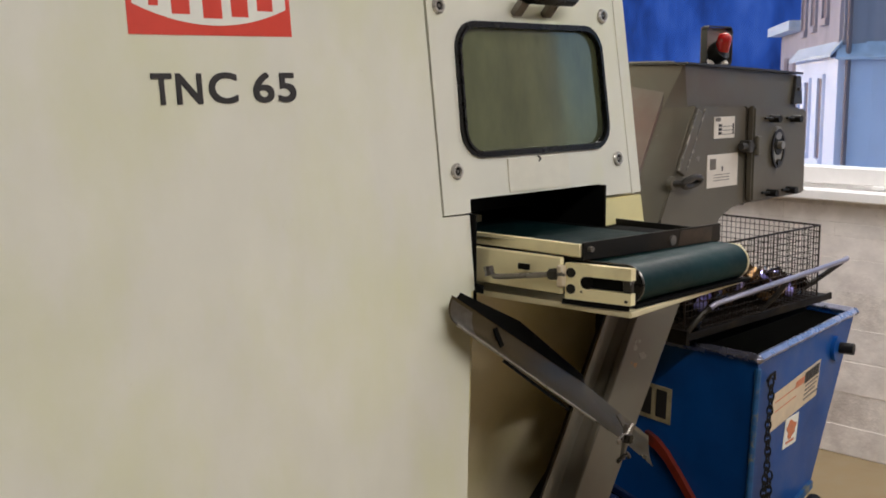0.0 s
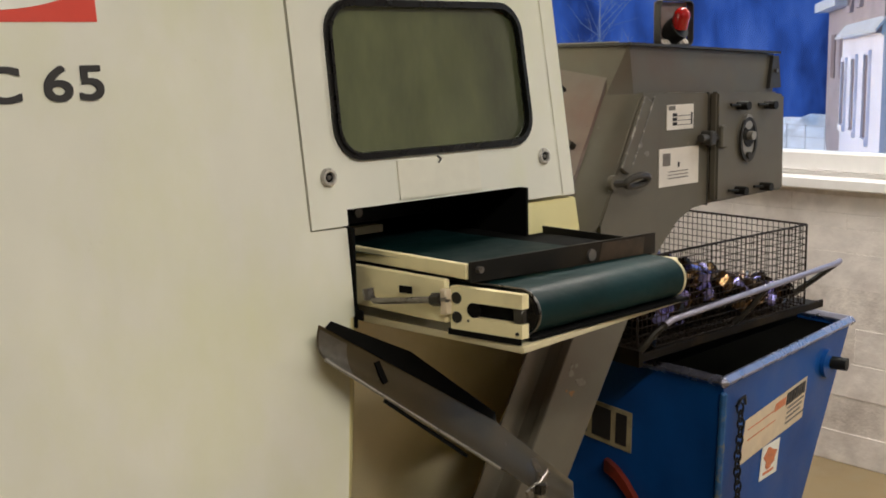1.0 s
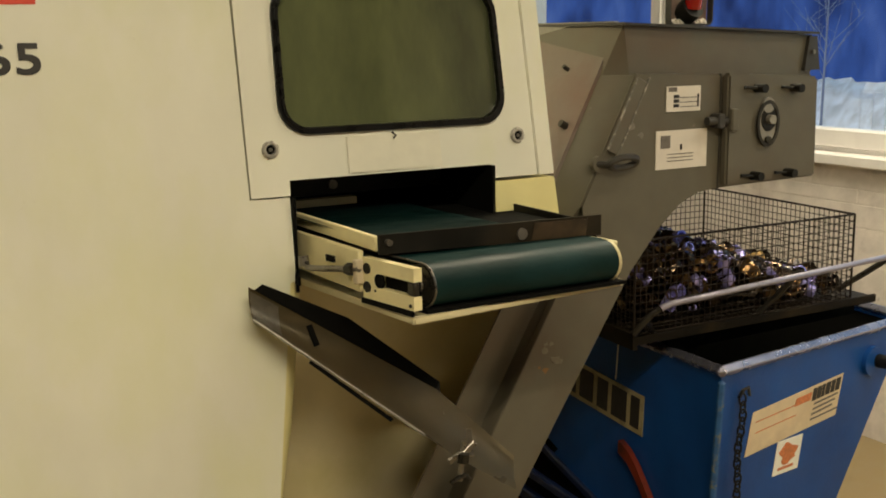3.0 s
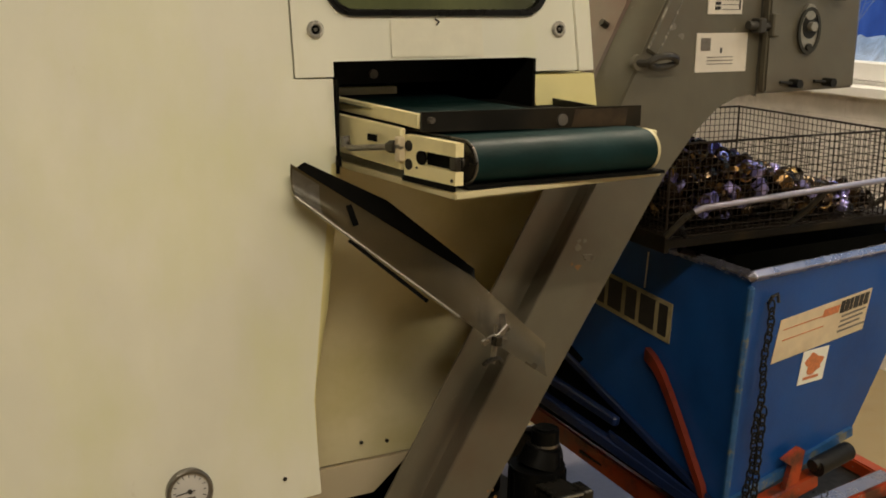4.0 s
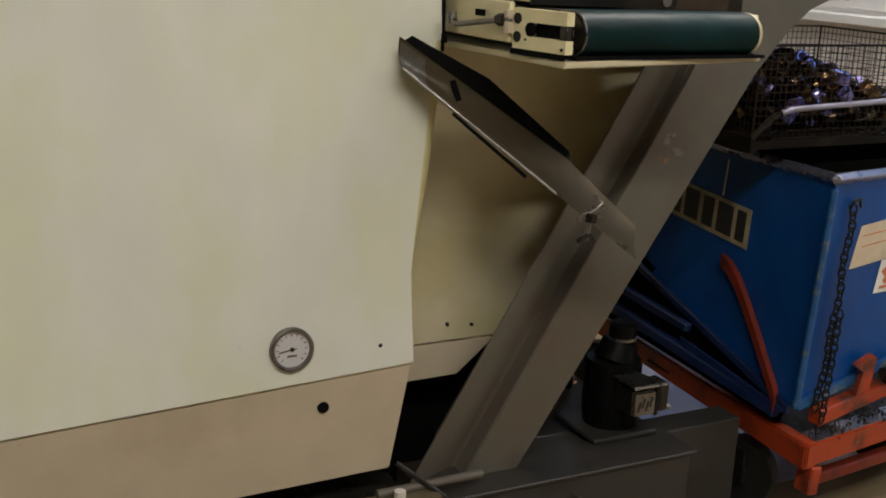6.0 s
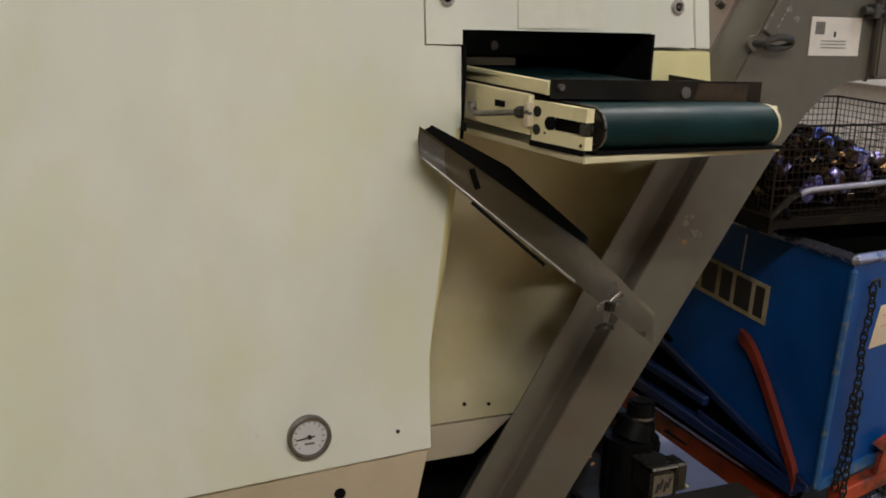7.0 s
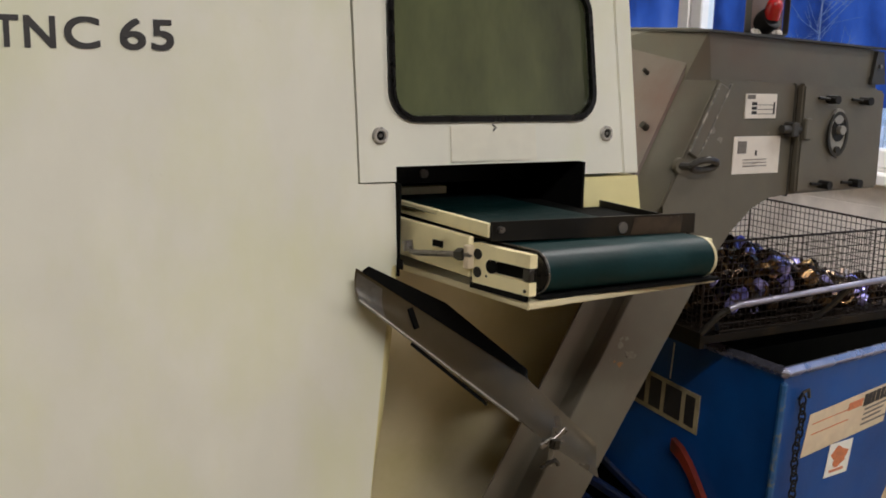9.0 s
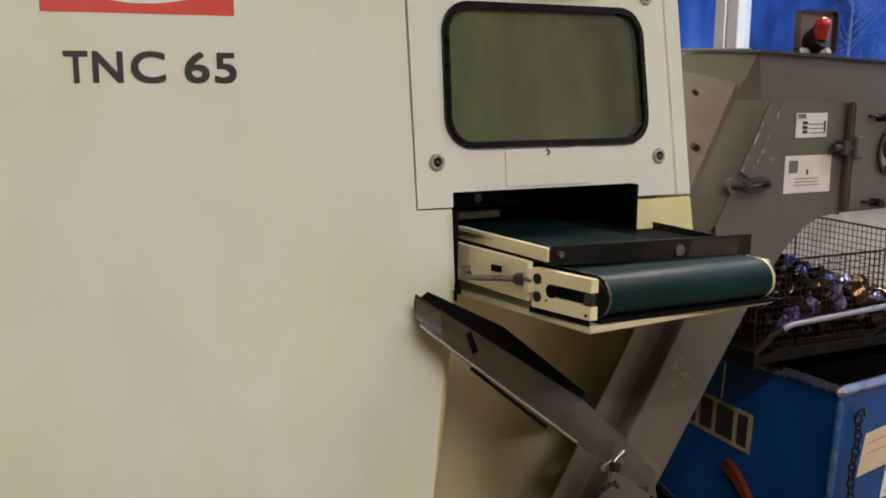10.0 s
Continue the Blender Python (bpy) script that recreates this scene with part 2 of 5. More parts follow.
M["render"] = material("pale_house_render", (0.63, 0.65, 0.78), 0.85, vary=0.06, grain=4, stain=(0.46, 0.49, 0.64), stain_scale=1.4, stain_amount=0.5, bump=0.2)
M["render_old"] = material("weathered_house_render", (0.33, 0.29, 0.32), 0.85, vary=0.1, grain=4, stain=(0.20, 0.17, 0.20), stain_scale=1.6, stain_amount=0.6, bump=0.2)
M["shutter"] = material("brown_window_boards", (0.16, 0.12, 0.13), 0.7, vary=0.15, bump=0.1)
M["slate"] = material("snow_dusted_slate", (0.50, 0.54, 0.62), 0.7, vary=0.2, grain=6, bump=0.2)
M["twig"] = material("frosted_bare_twigs", (0.20, 0.25, 0.40), 0.8, vary=0.2, bump=0)
M["flake"] = material("ochre_rust_mark", (0.26, 0.13, 0.05), 0.6, vary=0.2, bump=0.1)
M["guard_steel"] = material("oil_blackened_guard_steel", (0.007, 0.006, 0.004), 0.42, 0.1, vary=0.3, grain=14, stain=(0.035, 0.024, 0.012), stain_scale=4,
                            stain_amount=0.7, stain_range=(0.50, 0.70), bump=0.05, spec=0.3)
# Grimy cream, darkened for the shade in the recess and on the shelf.
M["cream_grimy_shaded"] = material("grimy_shaded_cream_paint", (0.66, 0.585, 0.375), 0.45, vary=0.06, grain=9, stain=(0.50, 0.44, 0.19), stain_scale=3, stain_amount=0.7, bump=0.05)
# Brown of the duct as mirrored in the guard, put into a colour.
M["guard_reflection"] = material("brown_reflection_steel", (0.060, 0.038, 0.020), 0.36, 0.2, vary=0.25, grain=12, stain=(0.02, 0.014, 0.008), stain_scale=16,
                           stain_amount=0.8, stain_range=(0.44, 0.62), bump=0.05)
M["plate"] = material("pale_yellow_plate", (0.80, 0.77, 0.63), 0.4, vary=0.03, stain=(0.72, 0.68, 0.38), stain_scale=9, stain_amount=0.4, bump=0.03)
M["wear"] = material("scraped_paint_edge", (0.13, 0.12, 0.10), 0.4, vary=0.1, grain=30, stain=(0.42, 0.37, 0.31), stain_scale=45, stain_amount=0.9, stain_range=(0.5, 0.6), bump=0.1)
M["grey_mid"] = material("darker_grey_duct_paint", (0.074, 0.066, 0.052), 0.42, vary=0.12, grain=14, stain=(0.03, 0.025, 0.018), stain_scale=5, stain_amount=0.6, bump=0.08)
M["latch_steel"] = material("rubbed_latch_steel", (0.30, 0.28, 0.24), 0.35, 0.35, vary=0.15, grain=50, stain=(0.12, 0.10, 0.08), stain_scale=30, stain_amount=0.5, bump=0.05)
M["tube"] = glowing("lit_fluorescent_tube", (1.0, 0.92, 0.76), 3.0)
M["pane"] = clear_glass("window_glass")


def turned_metal():
    """Oily turned pieces: brass-brown for the most part, some violet-blue as painted highlights, each with its own
    tone.
    """
    m = material("oily_turned_parts", (0.5, 0.4, 0.2), 0.17, 0.7, vary=0.3, grain=60, bump=0.1)
    t = m.node_tree
    n, l = t.nodes, t.links
    b = n["Principled BSDF"]
    src = n.new("ShaderNodeNewGeometry").outputs["Random Per Island"]
    ramp = n.new("ShaderNodeValToRGB")
    ramp.color_ramp.interpolation = 'CONSTANT'
    e = ramp.color_ramp.elements
    e[0].position, e[0].color = 0.0, (0.045, 0.026, 0.012, 1)
    # Violet-blue base colour paints the window's light glinting on some pieces.
    e[1].position, e[1].color = 0.84, (0.50, 0.46, 0.95, 1)
    for pos, c in ((0.20, (0.22, 0.125, 0.05)), (0.36, (0.05, 0.03, 0.016)), (0.58, (0.38, 0.25, 0.11)), (0.65, (0.022, 0.016, 0.012)), (0.79, (0.55, 0.43, 0.34))):
        ramp.color_ramp.elements.new(pos).color = (*c, 1)
    l.new(src, ramp.inputs[0])
    l.new(ramp.outputs[0], b.inputs["Base Color"])
    return m


M["part_metal"] = turned_metal()

# ---- building helpers ----


def smooth_by_angle(bm, angle=35):
    lim = radians(angle)
    for f in bm.faces:
        f.smooth = True
    for e in bm.edges:
        e.smooth = len(e.link_faces) == 2 and e.calc_face_angle(0) < lim


BASE = {}


def mesh_object(name, bm, mat, base=(0, 0, 0)):
    bmesh.ops.recalc_face_normals(bm, faces=bm.faces)
    smooth_by_angle(bm)
    bm.transform(Matrix.Translation(-Vector(base)))
    me = bpy.data.meshes.new(name)
    bm.to_mesh(me)
    bm.free()
    me.materials.append(M[mat])
    return new(name, me)


def thing(name, base, label, category, group="", kind=""):
    ob = new(name)
    ob.empty_display_size = 0.05
    ob.location = base
    BASE[ob.name] = Vector(base)
    return tagged(ob, label, category, group, kind)


def part(name, bm, mat, parent, label=""):
    """One mesh under a thing or under a part of it; the bmesh is in world metres."""
    base = BASE[parent.name]
    ob = mesh_object(name, bm, mat, base)
    ob.parent = parent
    BASE[ob.name] = base
    if label:
        ob["label"] = label
    return ob


def solo(name, bm, mat, label="", category="", group="", kind="", base=(0, 0, 0)):
    ob = mesh_object(name, bm, mat, base)
    ob.location = base
    BASE[ob.name] = Vector(base)
    return tagged(ob, label, category, group, kind)


def box(x0, x1, y0, y1, z0, z1, bevel=0.0, bm=None, seg=1):
    bm = bm or bmesh.new()
    m = Matrix.LocRotScale(((x0 + x1) / 2, (y0 + y1) / 2, (z0 + z1) / 2), None, (abs(x1 - x0), abs(y1 - y0), abs(z1 - z0)))
    made = bmesh.ops.create_cube(bm, size=1, matrix=m)["verts"]
    if bevel:
        edges = list({e for v in made for e in v.link_edges})
        bmesh.ops.bevel(bm, geom=edges, offset=bevel, segments=seg, profile=0.5, affect='EDGES')
    return bm


def bar(p, q, w, h, bm=None, up=(0, 0, 1), bevel=0.0):
    """A square bar from p to q, w wide and h high."""
    bm = bm or bmesh.new()
    p, q = Vector(p), Vector(q)
    d = (q - p).normalized()
    side = d.cross(Vector(up)).normalized()
    top = side.cross(d)
    m = Matrix((side, d, top)).transposed().to_4x4()
    m.translation = (p + q) / 2
    made = bmesh.ops.create_cube(bm, size=1, matrix=m @ Matrix.Diagonal((w, (q - p).length, h, 1)))["verts"]
    if bevel:
        bmesh.ops.bevel(bm, geom=list({e for v in made for e in v.link_edges}), offset=bevel, segments=1, affect='EDGES')
    return bm


def rod(p, q, r, seg=14, bm=None, r2=None):
    bm = bm or bmesh.new()
    p, q = Vector(p), Vector(q)
    m = (q - p).to_track_quat('Z', 'Y').to_matrix().to_4x4()
    m.translation = (p + q) / 2
    bmesh.ops.create_cone(bm, cap_ends=True, segments=seg, radius1=r, radius2=r if r2 is None else r2, depth=(q - p).length, matrix=m)
    return bm


def pipe(points, r, seg=10, bm=None):
    """A round bar bent along points."""
    bm = bm or bmesh.new()
    pts = [Vector(p) for p in points]
    rings = []
    for i, p in enumerate(pts):
        d = (pts[min(i + 1, len(pts) - 1)] - pts[max(i - 1, 0)]).normalized()
        a = d.orthogonal().normalized() if i == 0 else (last - d * last.dot(d)).normalized()
        last = a
        b = d.cross(a)
        rings.append([bm.verts.new(p + r * (math.cos(k * math.tau / seg) * a + math.sin(k * math.tau / seg) * b)) for k in range(seg)])
    for r0, r1 in zip(rings, rings[1:]):
        for k in range(seg):
            bm.faces.new((r0[k], r0[(k + 1) % seg], r1[(k + 1) % seg], r1[k]))
    bm.faces.new(rings[0])
    bm.faces.new(rings[-1])
    return bm


def loft(front, back, bm=None, bevel=0.0):
    """A solid between two matching outlines."""
    bm = bm or bmesh.new()
    a = [bm.verts.new(p) for p in front]
    b = [bm.verts.new(p) for p in back]
    faces = [bm.faces.new(a), bm.faces.new(list(reversed(b)))]
    for i in range(len(a)):
        j = (i + 1) % len(a)
        faces.append(bm.faces.new((a[i], a[j], b[j], b[i])))
    if bevel:
        bmesh.ops.bevel(bm, geom=list({e for f in faces for e in f.edges}), offset=bevel, segments=2, affect='EDGES')
    return bm


def prism_y(outline, y0, y1, bm=None, bevel=0.0):
    return loft([(x, y0, z) for x, z in outline], [(x, y1, z) for x, z in outline], bm, bevel)


def prism_x(outline, x0, x1, bm=None):
    return loft([(x0, y, z) for y, z in outline], [(x1, y, z) for y, z in outline], bm)


def sheet(points, thick, bm=None, offset=None):
    """A plate of the given corners with a thickness along its normal."""
    bm = bm or bmesh.new()
    pts = [Vector(p) for p in points]
    nrm = (pts[1] - pts[0]).cross(pts[2] - pts[0]).normalized() * thick
    return loft(pts, [p + nrm for p in pts], bm)


def rounded(x0, x1, z0, z1, r, n=6):
    pts = []
    for cx, cz, a in ((x1 - r, z1 - r, 0), (x0 + r, z1 - r, 90), (x0 + r, z0 + r, 180), (x1 - r, z0 + r, 270)):
        for i in range(n + 1):
            t = radians(a + 90 * i / n)
            pts.append((cx + r * math.cos(t), cz + r * math.sin(t)))
    return pts


def ring_solid(outer, inner, to3, th, bm=None):
    """A frame between two outlines of equal count; to3(x, z, depth) places it."""
    bm = bm or bmesh.new()
    n = len(outer)
    rows = []
    for loop, dep in ((outer, 0), (inner, 0), (inner, th), (outer, th)):
        rows.append([bm.verts.new(to3(x, z, dep)) for x, z in loop])
    for a, b in ((0, 1), (1, 2), (2, 3), (3, 0)):
        for i in range(n):
            j = (i + 1) % n
            bm.faces.new((rows[a][i], rows[a][j], rows[b][j], rows[b][i]))
    return bm


def lettering(name, text, size, m, mat, parent, bold=0.0, thick=0.0006, width=None):
    """Raised letters in the built-in font, thickened by bold and laid on a surface by the pose m."""
    cu = bpy.data.curves.new(name, 'FONT')
    cu.body, cu.size, cu.extrude = text, size, thick
    tmp = new("lettering_curve", cu)
    me = bpy.data.meshes.new_from_object(tmp.evaluated_get(bpy.context.evaluated_depsgraph_get()))
    bpy.data.objects.remove(tmp)
    bpy.data.curves.remove(cu)
    xs = [v.co.x for v in me.vertices]
    ys = [v.co.y for v in me.vertices]
    high = max(ys) - min(ys)
    kx = ((width or (max(xs) - min(xs))) - bold) / (max(xs) - min(xs))
    ky = (high - bold) / high
    bm = bmesh.new()
    for i, (ox, oy) in enumerate(((0, 0), (bold, 0), (0, bold), (bold, bold), (bold / 2, bold / 2))):
        piece = me.copy()
        for v in piece.vertices:
            v.co = ((v.co.x - min(xs)) * kx + ox, (v.co.y - min(ys)) * ky + oy, v.co.z + i * 0.00007)
        bm.from_mesh(piece)
        bpy.data.meshes.remove(piece)
    bm.transform(m)
    bpy.data.meshes.remove(me)
    return part(name, bm, mat, parent)

# ---- the shop: floor, walls, ceiling, window ----
solo("floor", box(-6.0, WALL_X + 0.3, -5.0, 4.5, FLOOR - 0.1, FLOOR), "floor", "ochre coated concrete shop floor with dull stains", "floor", kind="structure")
solo("ceiling", box(-6.0, WALL_X + 0.3, -5.0, 4.5, CEILING, CEILING + 0.12), "ceiling", "plain grey painted ceiling", "ceiling", kind="structure")
solo("wall_south", box(-6.0, WALL_X + 0.3, -5.2, -5.0, FLOOR - 0.1, CEILING + 0.12), "plaster", "plain grey painted wall", "wall", kind="structure")
solo("wall_north", box(-6.0, WALL_X + 0.3, 4.5, 4.7, FLOOR - 0.1, CEILING + 0.12), "plaster", "plain grey painted wall", "wall", kind="structure")
solo("wall_west", box(-6.2, -6.0, -5.2, 4.7, FLOOR - 0.1, CEILING + 0.12), "plaster", "plain grey painted wall", "wall", kind="structure")

SILL, HEAD = 1.122, 2.75
WIN_Y0, WIN_Y1 = -2.2, 3.6
JOINTS = (FLOOR, 0.190, 0.328, 0.466, 0.604, 0.747, 0.888, 0.977, 1.034, 1.105)
bm = box(WALL_X + 0.012, WALL_X + 0.30, -5.0, 4.5, FLOOR - 0.1, SILL)
box(WALL_X, WALL_X + 0.30, -5.0, 4.5, HEAD, CEILING + 0.12, bm=bm)
box(WALL_X, WALL_X + 0.30, -5.0, WIN_Y0, SILL - 0.02, HEAD, bm=bm)
box(WALL_X, WALL_X + 0.30, WIN_Y1, 4.5, SILL - 0.02, HEAD, bm=bm)
wall_east = solo("wall_east", bm, "mortar", "limewashed brick wall with a wide window above it", "wall", kind="structure")

window = thing("window_1", (WALL_X, 0.7, SILL), "wide white painted window with two lights above a white sill", "window", kind="structure")
bm = box(WALL_X - 0.035, WALL_X + 0.10, WIN_Y0 + 0.01, WIN_Y1 - 0.01, SILL, SILL + 0.045, 0.006)
part("window_sill", bm, "frame", window)
FX0, FX1 = WALL_X + 0.035, WALL_X + 0.105
MUL = 2.27
bm = box(FX0 + 0.02, FX1, WIN_Y0, WIN_Y1, SILL + 0.045, SILL + 0.062)
box(FX0, FX1, WIN_Y0, WIN_Y0 + 0.07, SILL + 0.062, HEAD, 0.004, bm)
box(FX0, FX1, WIN_Y1 - 0.07, WIN_Y1, SILL + 0.062, HEAD, 0.004, bm)
box(FX0, FX1, WIN_Y0, WIN_Y1, HEAD - 0.07, HEAD, 0.004, bm)
part("window_frame", bm, "frame", window)
part("seal", box(FX0 + 0.004, FX0 + 0.02, WIN_Y0, WIN_Y1, SILL + 0.046, SILL + 0.061), "frame", window)
for y0, y1 in ((WIN_Y0 + 0.07, MUL - 0.006), (MUL + 0.006, WIN_Y1 - 0.07)):
    z0, z1 = SILL + 0.064, HEAD - 0.07
    bm = box(FX0 - 0.012, FX1, y0, y1, z0, z0 + 0.072, 0.006)
    box(FX0 - 0.012, FX1, y0, y1, z1 - 0.07, z1, 0.006, bm)
    box(FX0 - 0.012, FX1, y0, y0 + 0.075, z0, z1, 0.006, bm)
    box(FX0 - 0.012, FX1, y1 - 0.075, y1, z0, z1, 0.006, bm)
    sash = part("sash", bm, "frame", window)
    pane = part("pane", box(FX0 + 0.03, FX0 + 0.034, y0 + 0.07, y1 - 0.07, z0 + 0.07, z1 - 0.07), "pane", sash)
    pane.visible_shadow = False
bm = box(FX0 - 0.028, FX0 - 0.01, 0.40, 0.445, SILL + 0.055, SILL + 0.068, 0.003)
rod((FX0 - 0.02, 0.4225, SILL + 0.045), (FX0 - 0.02, 0.4225, SILL + 0.06), 0.006, 8, bm)
part("latch", bm, "frame", window, "small white window latch")

for lx, ly, lp in LAMPS:
    fixture = thing("ceiling_light", (lx, ly, CEILING), "white ceiling light with a lit fluorescent tube", "ceiling light", "ceiling lights")
    part("housing", box(lx - 0.8, lx + 0.8, ly - 0.07, ly + 0.07, CEILING - 0.07, CEILING, 0.006), "frame", fixture)
    part("tube", rod((lx - 0.75, ly, CEILING - 0.095), (lx + 0.75, ly, CEILING - 0.095), 0.013, 12), "tube", fixture, "lit tube")

# ---- outside ----
solo("ground", box(WALL_X + 0.35, 60, -40, 60, -1.2, -1.0), "snow", "trodden snowy ground outside the window", "ground", kind="structure")

HC, HL, HR = Vector((12.84, 5.165)), Vector((16.576, 7.748)), Vector((15.3, 1.0))


def wall_frame(a, b):
    d = (b - a).normalized()
    return d, Vector((d.y, -d.x))


def on_wall(a, b, u, z, out=0.0):
    d, n = wall_frame(a, b)
    p = a + d * u
    return (p.x + n.x * out, p.y + n.y * out, z)


def house_block(a, b, u0, u1, z0, z1, o0, o1, bm=None):
    lo = [on_wall(a, b, u, z, o0) for u, z in ((u0, z0), (u1, z0), (u1, z1), (u0, z1))]
    hi = [on_wall(a, b, u, z, o1) for u, z in ((u0, z0), (u1, z0), (u1, z1), (u0, z1))]
    return loft(lo, hi, bm)


house = thing("house", (14, 5, -1.0), "pale rendered old house with tall windows and a snowy ledge roof", "house")
for (a, b), side in (((HL, HC), -1), ((HC, HR), -1)):
    length = (b - a).length
    part("wall", house_block(a, b, 0, length, -1.25, 1.62, 0, -0.3), "render", house)
    part("upper_wall", house_block(a, b, 0, length, 1.62, 7.0, -0.05, -0.35), "render_old", house, "weathered grey upper wall")
    lo = [on_wall(a, b, -0.04, 1.62, 0.12), on_wall(a, b, length + 0.12, 1.66, 0.12), on_wall(a, b, length + 0.04, 1.84, -0.04), on_wall(a, b, 0, 1.82, -0.04)]
    hi = [(x, y, z - 0.04) for x, y, z in lo]
    part("ledge_roof", loft(lo, hi), "slate", house, "snow-dusted slate ledge roof")
for u, z0, z1 in ((0.47, 0.20, 1.22), (1.78, 0.19, 1.27), (3.20, 0.17, 1.33), (0.60, 2.10, 3.2), (1.75, 2.14, 3.2), (2.95, 2.20, 3.2)):
    out = 0.0 if z0 < 2 else -0.05
    win = part("window", house_block(HL, HC, u - 0.23, u + 0.23, z0, z1, out + 0.012, out - 0.1), "shutter", house)
    part("sill", house_block(HL, HC, u - 0.30, u + 0.30, z0 - 0.1, z0, out + 0.06, out - 0.05), "render_old" if z0 > 2 else "render", win)
    bm = house_block(HL, HC, u - 0.30, u - 0.23, z0, z1 + 0.07, out + 0.04, out - 0.05)
    house_block(HL, HC, u + 0.23, u + 0.30, z0, z1 + 0.07, out + 0.04, out - 0.05, bm)
    house_block(HL, HC, u - 0.23, u + 0.23, z1, z1 + 0.07, out + 0.04, out - 0.05, bm)
    part("surround", bm, "render_old" if z0 > 2 else "render", win)
annex = part("annex", house_block(HL, HC, -3.4, -0.02, -1.25, 2.15, -0.1, -1.2), "render_old", house, "weathered lower annex")
part("gutter", house_block(HL, HC, -3.7, 0.0, 2.15, 2.32, 0.15, -1.2), "slate", annex)
for u in (-0.9, -2.3):
    part("window", house_block(HL, HC, u - 0.3, u + 0.3, 0.9, 1.7, -0.08, -0.2), "shutter", annex)
px, py, pz = on_wall(HC, HR, 0.12, 0, 0.06)
part("downpipe", rod((px, py, -1.2), (px, py, 7.0), 0.035, 10), "shutter", house, "dark downpipe")

house.location += Vector((-0.15, 0.27, 0.25))


def forest_backdrop():
    """Distant dusk woods: a plain far sheet with dark trunks and pale bare twigs, its dusk light given by emission."""
    m = bpy.data.materials.new("far_glowing_woods")
    m.use_nodes = True
    t = m.node_tree
    n, l = t.nodes, t.links
    b = n["Principled BSDF"]
    co = n.new("ShaderNodeTexCoord")
    mp = n.new("ShaderNodeMapping")
    mp.inputs["Scale"].default_value = (1, 0.8, 0.34)
    l.new(co.outputs["Object"], mp.inputs[0])
    n1 = n.new("ShaderNodeTexNoise")
    n1.inputs["Scale"].default_value, n1.inputs["Detail"].default_value = 0.9, 8
    l.new(mp.outputs[0], n1.inputs["Vector"])
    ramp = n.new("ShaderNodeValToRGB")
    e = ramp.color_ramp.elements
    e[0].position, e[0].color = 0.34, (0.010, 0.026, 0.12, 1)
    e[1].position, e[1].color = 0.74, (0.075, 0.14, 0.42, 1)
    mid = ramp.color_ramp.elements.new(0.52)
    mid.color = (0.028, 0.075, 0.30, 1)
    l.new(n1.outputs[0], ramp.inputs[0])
    # The sheet glows by itself: dusk light is put into the emission colour.
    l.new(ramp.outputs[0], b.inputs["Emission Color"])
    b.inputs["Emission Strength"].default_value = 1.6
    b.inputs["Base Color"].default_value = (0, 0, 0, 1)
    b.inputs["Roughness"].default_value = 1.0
    return m


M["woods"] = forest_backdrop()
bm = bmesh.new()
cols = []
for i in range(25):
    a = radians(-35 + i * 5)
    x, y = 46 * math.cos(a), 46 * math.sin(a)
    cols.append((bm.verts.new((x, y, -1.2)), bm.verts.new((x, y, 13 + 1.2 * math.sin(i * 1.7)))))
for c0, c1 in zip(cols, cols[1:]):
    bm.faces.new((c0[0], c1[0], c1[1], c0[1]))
solo("backdrop", bm, "woods", "dark blue wooded hillside at dusk, a self-glowing sheet", "woods", kind="structure")


def bare_tree(x, y, h, seed, lean=0.0):
    rng = random.Random(seed)
    tree = thing("bare_tree", (x, y, -1.0), "slender leafless tree with thin frosted twigs", "tree")
    bm = rod((x, y, -1.0), (x + lean, y, -1.0 + h), 0.030, 8, r2=0.008)
    part("trunk", bm, "twig", tree)
    bm = bmesh.new()
    for i in range(26):
        k = 0.2 + 0.78 * rng.random()
        a = rng.uniform(0, math.tau)
        p = Vector((x + lean * k, y, -1.0 + h * k))
        q = p + Vector((math.cos(a) * 0.9, math.sin(a) * 0.9, rng.uniform(0.5, 1.3))) * rng.uniform(0.5, 1.0) * (1.1 - k * 0.6)
        rod(p, q, 0.008, 5, bm, 0.003)
        for j in range(3):
            s = p.lerp(q, rng.uniform(0.3, 0.9))
            rod(s, s + Vector((rng.uniform(-0.5, 0.5), rng.uniform(-0.5, 0.5), rng.uniform(0.1, 0.6))), 0.004, 4, bm, 0.002)
    part("crown", bm, "twig", tree, "pale bare twigs")


bare_tree(15.5, 12.56, 4.6, 3, 0.1)


def snow_bank():
    """A low lumpy bank of snow and stones behind the fence."""
    rng = random.Random(6)
    bm = bmesh.new()
    rows = []
    for i in range(29):
        px, py = 17.6 + i * 0.19, 7.4 + i * 0.49
        rows.append([bm.verts.new((px + k * 0.35 + rng.uniform(-0.08, 0.08), py + rng.uniform(-0.12, 0.12), -1.0 + (0, 0.55, 0.95, 1.2, 1.3, 0.9)[k] * rng.uniform(0.85, 1.1))) for k in range(6)])
    for r0, r1 in zip(rows, rows[1:]):
        for k in range(5):
            bm.faces.new((r0[k], r0[k + 1], r1[k + 1], r1[k]))
    return bm


solo("snow_bank", snow_bank(), "snow", "low bank of trodden snow and stones behind the fence", "snow bank", kind="structure")
fence = thing("fence", (16, 9.5, -1.0), "low snowy wire fence in front of the woods", "fence")
for i in range(14):
    part("post", rod((17.0 + i * 0.19, 8.6 + i * 0.49, -1.0), (17.0 + i * 0.19, 8.6 + i * 0.49, 0.35), 0.010, 6), "slate", fence)
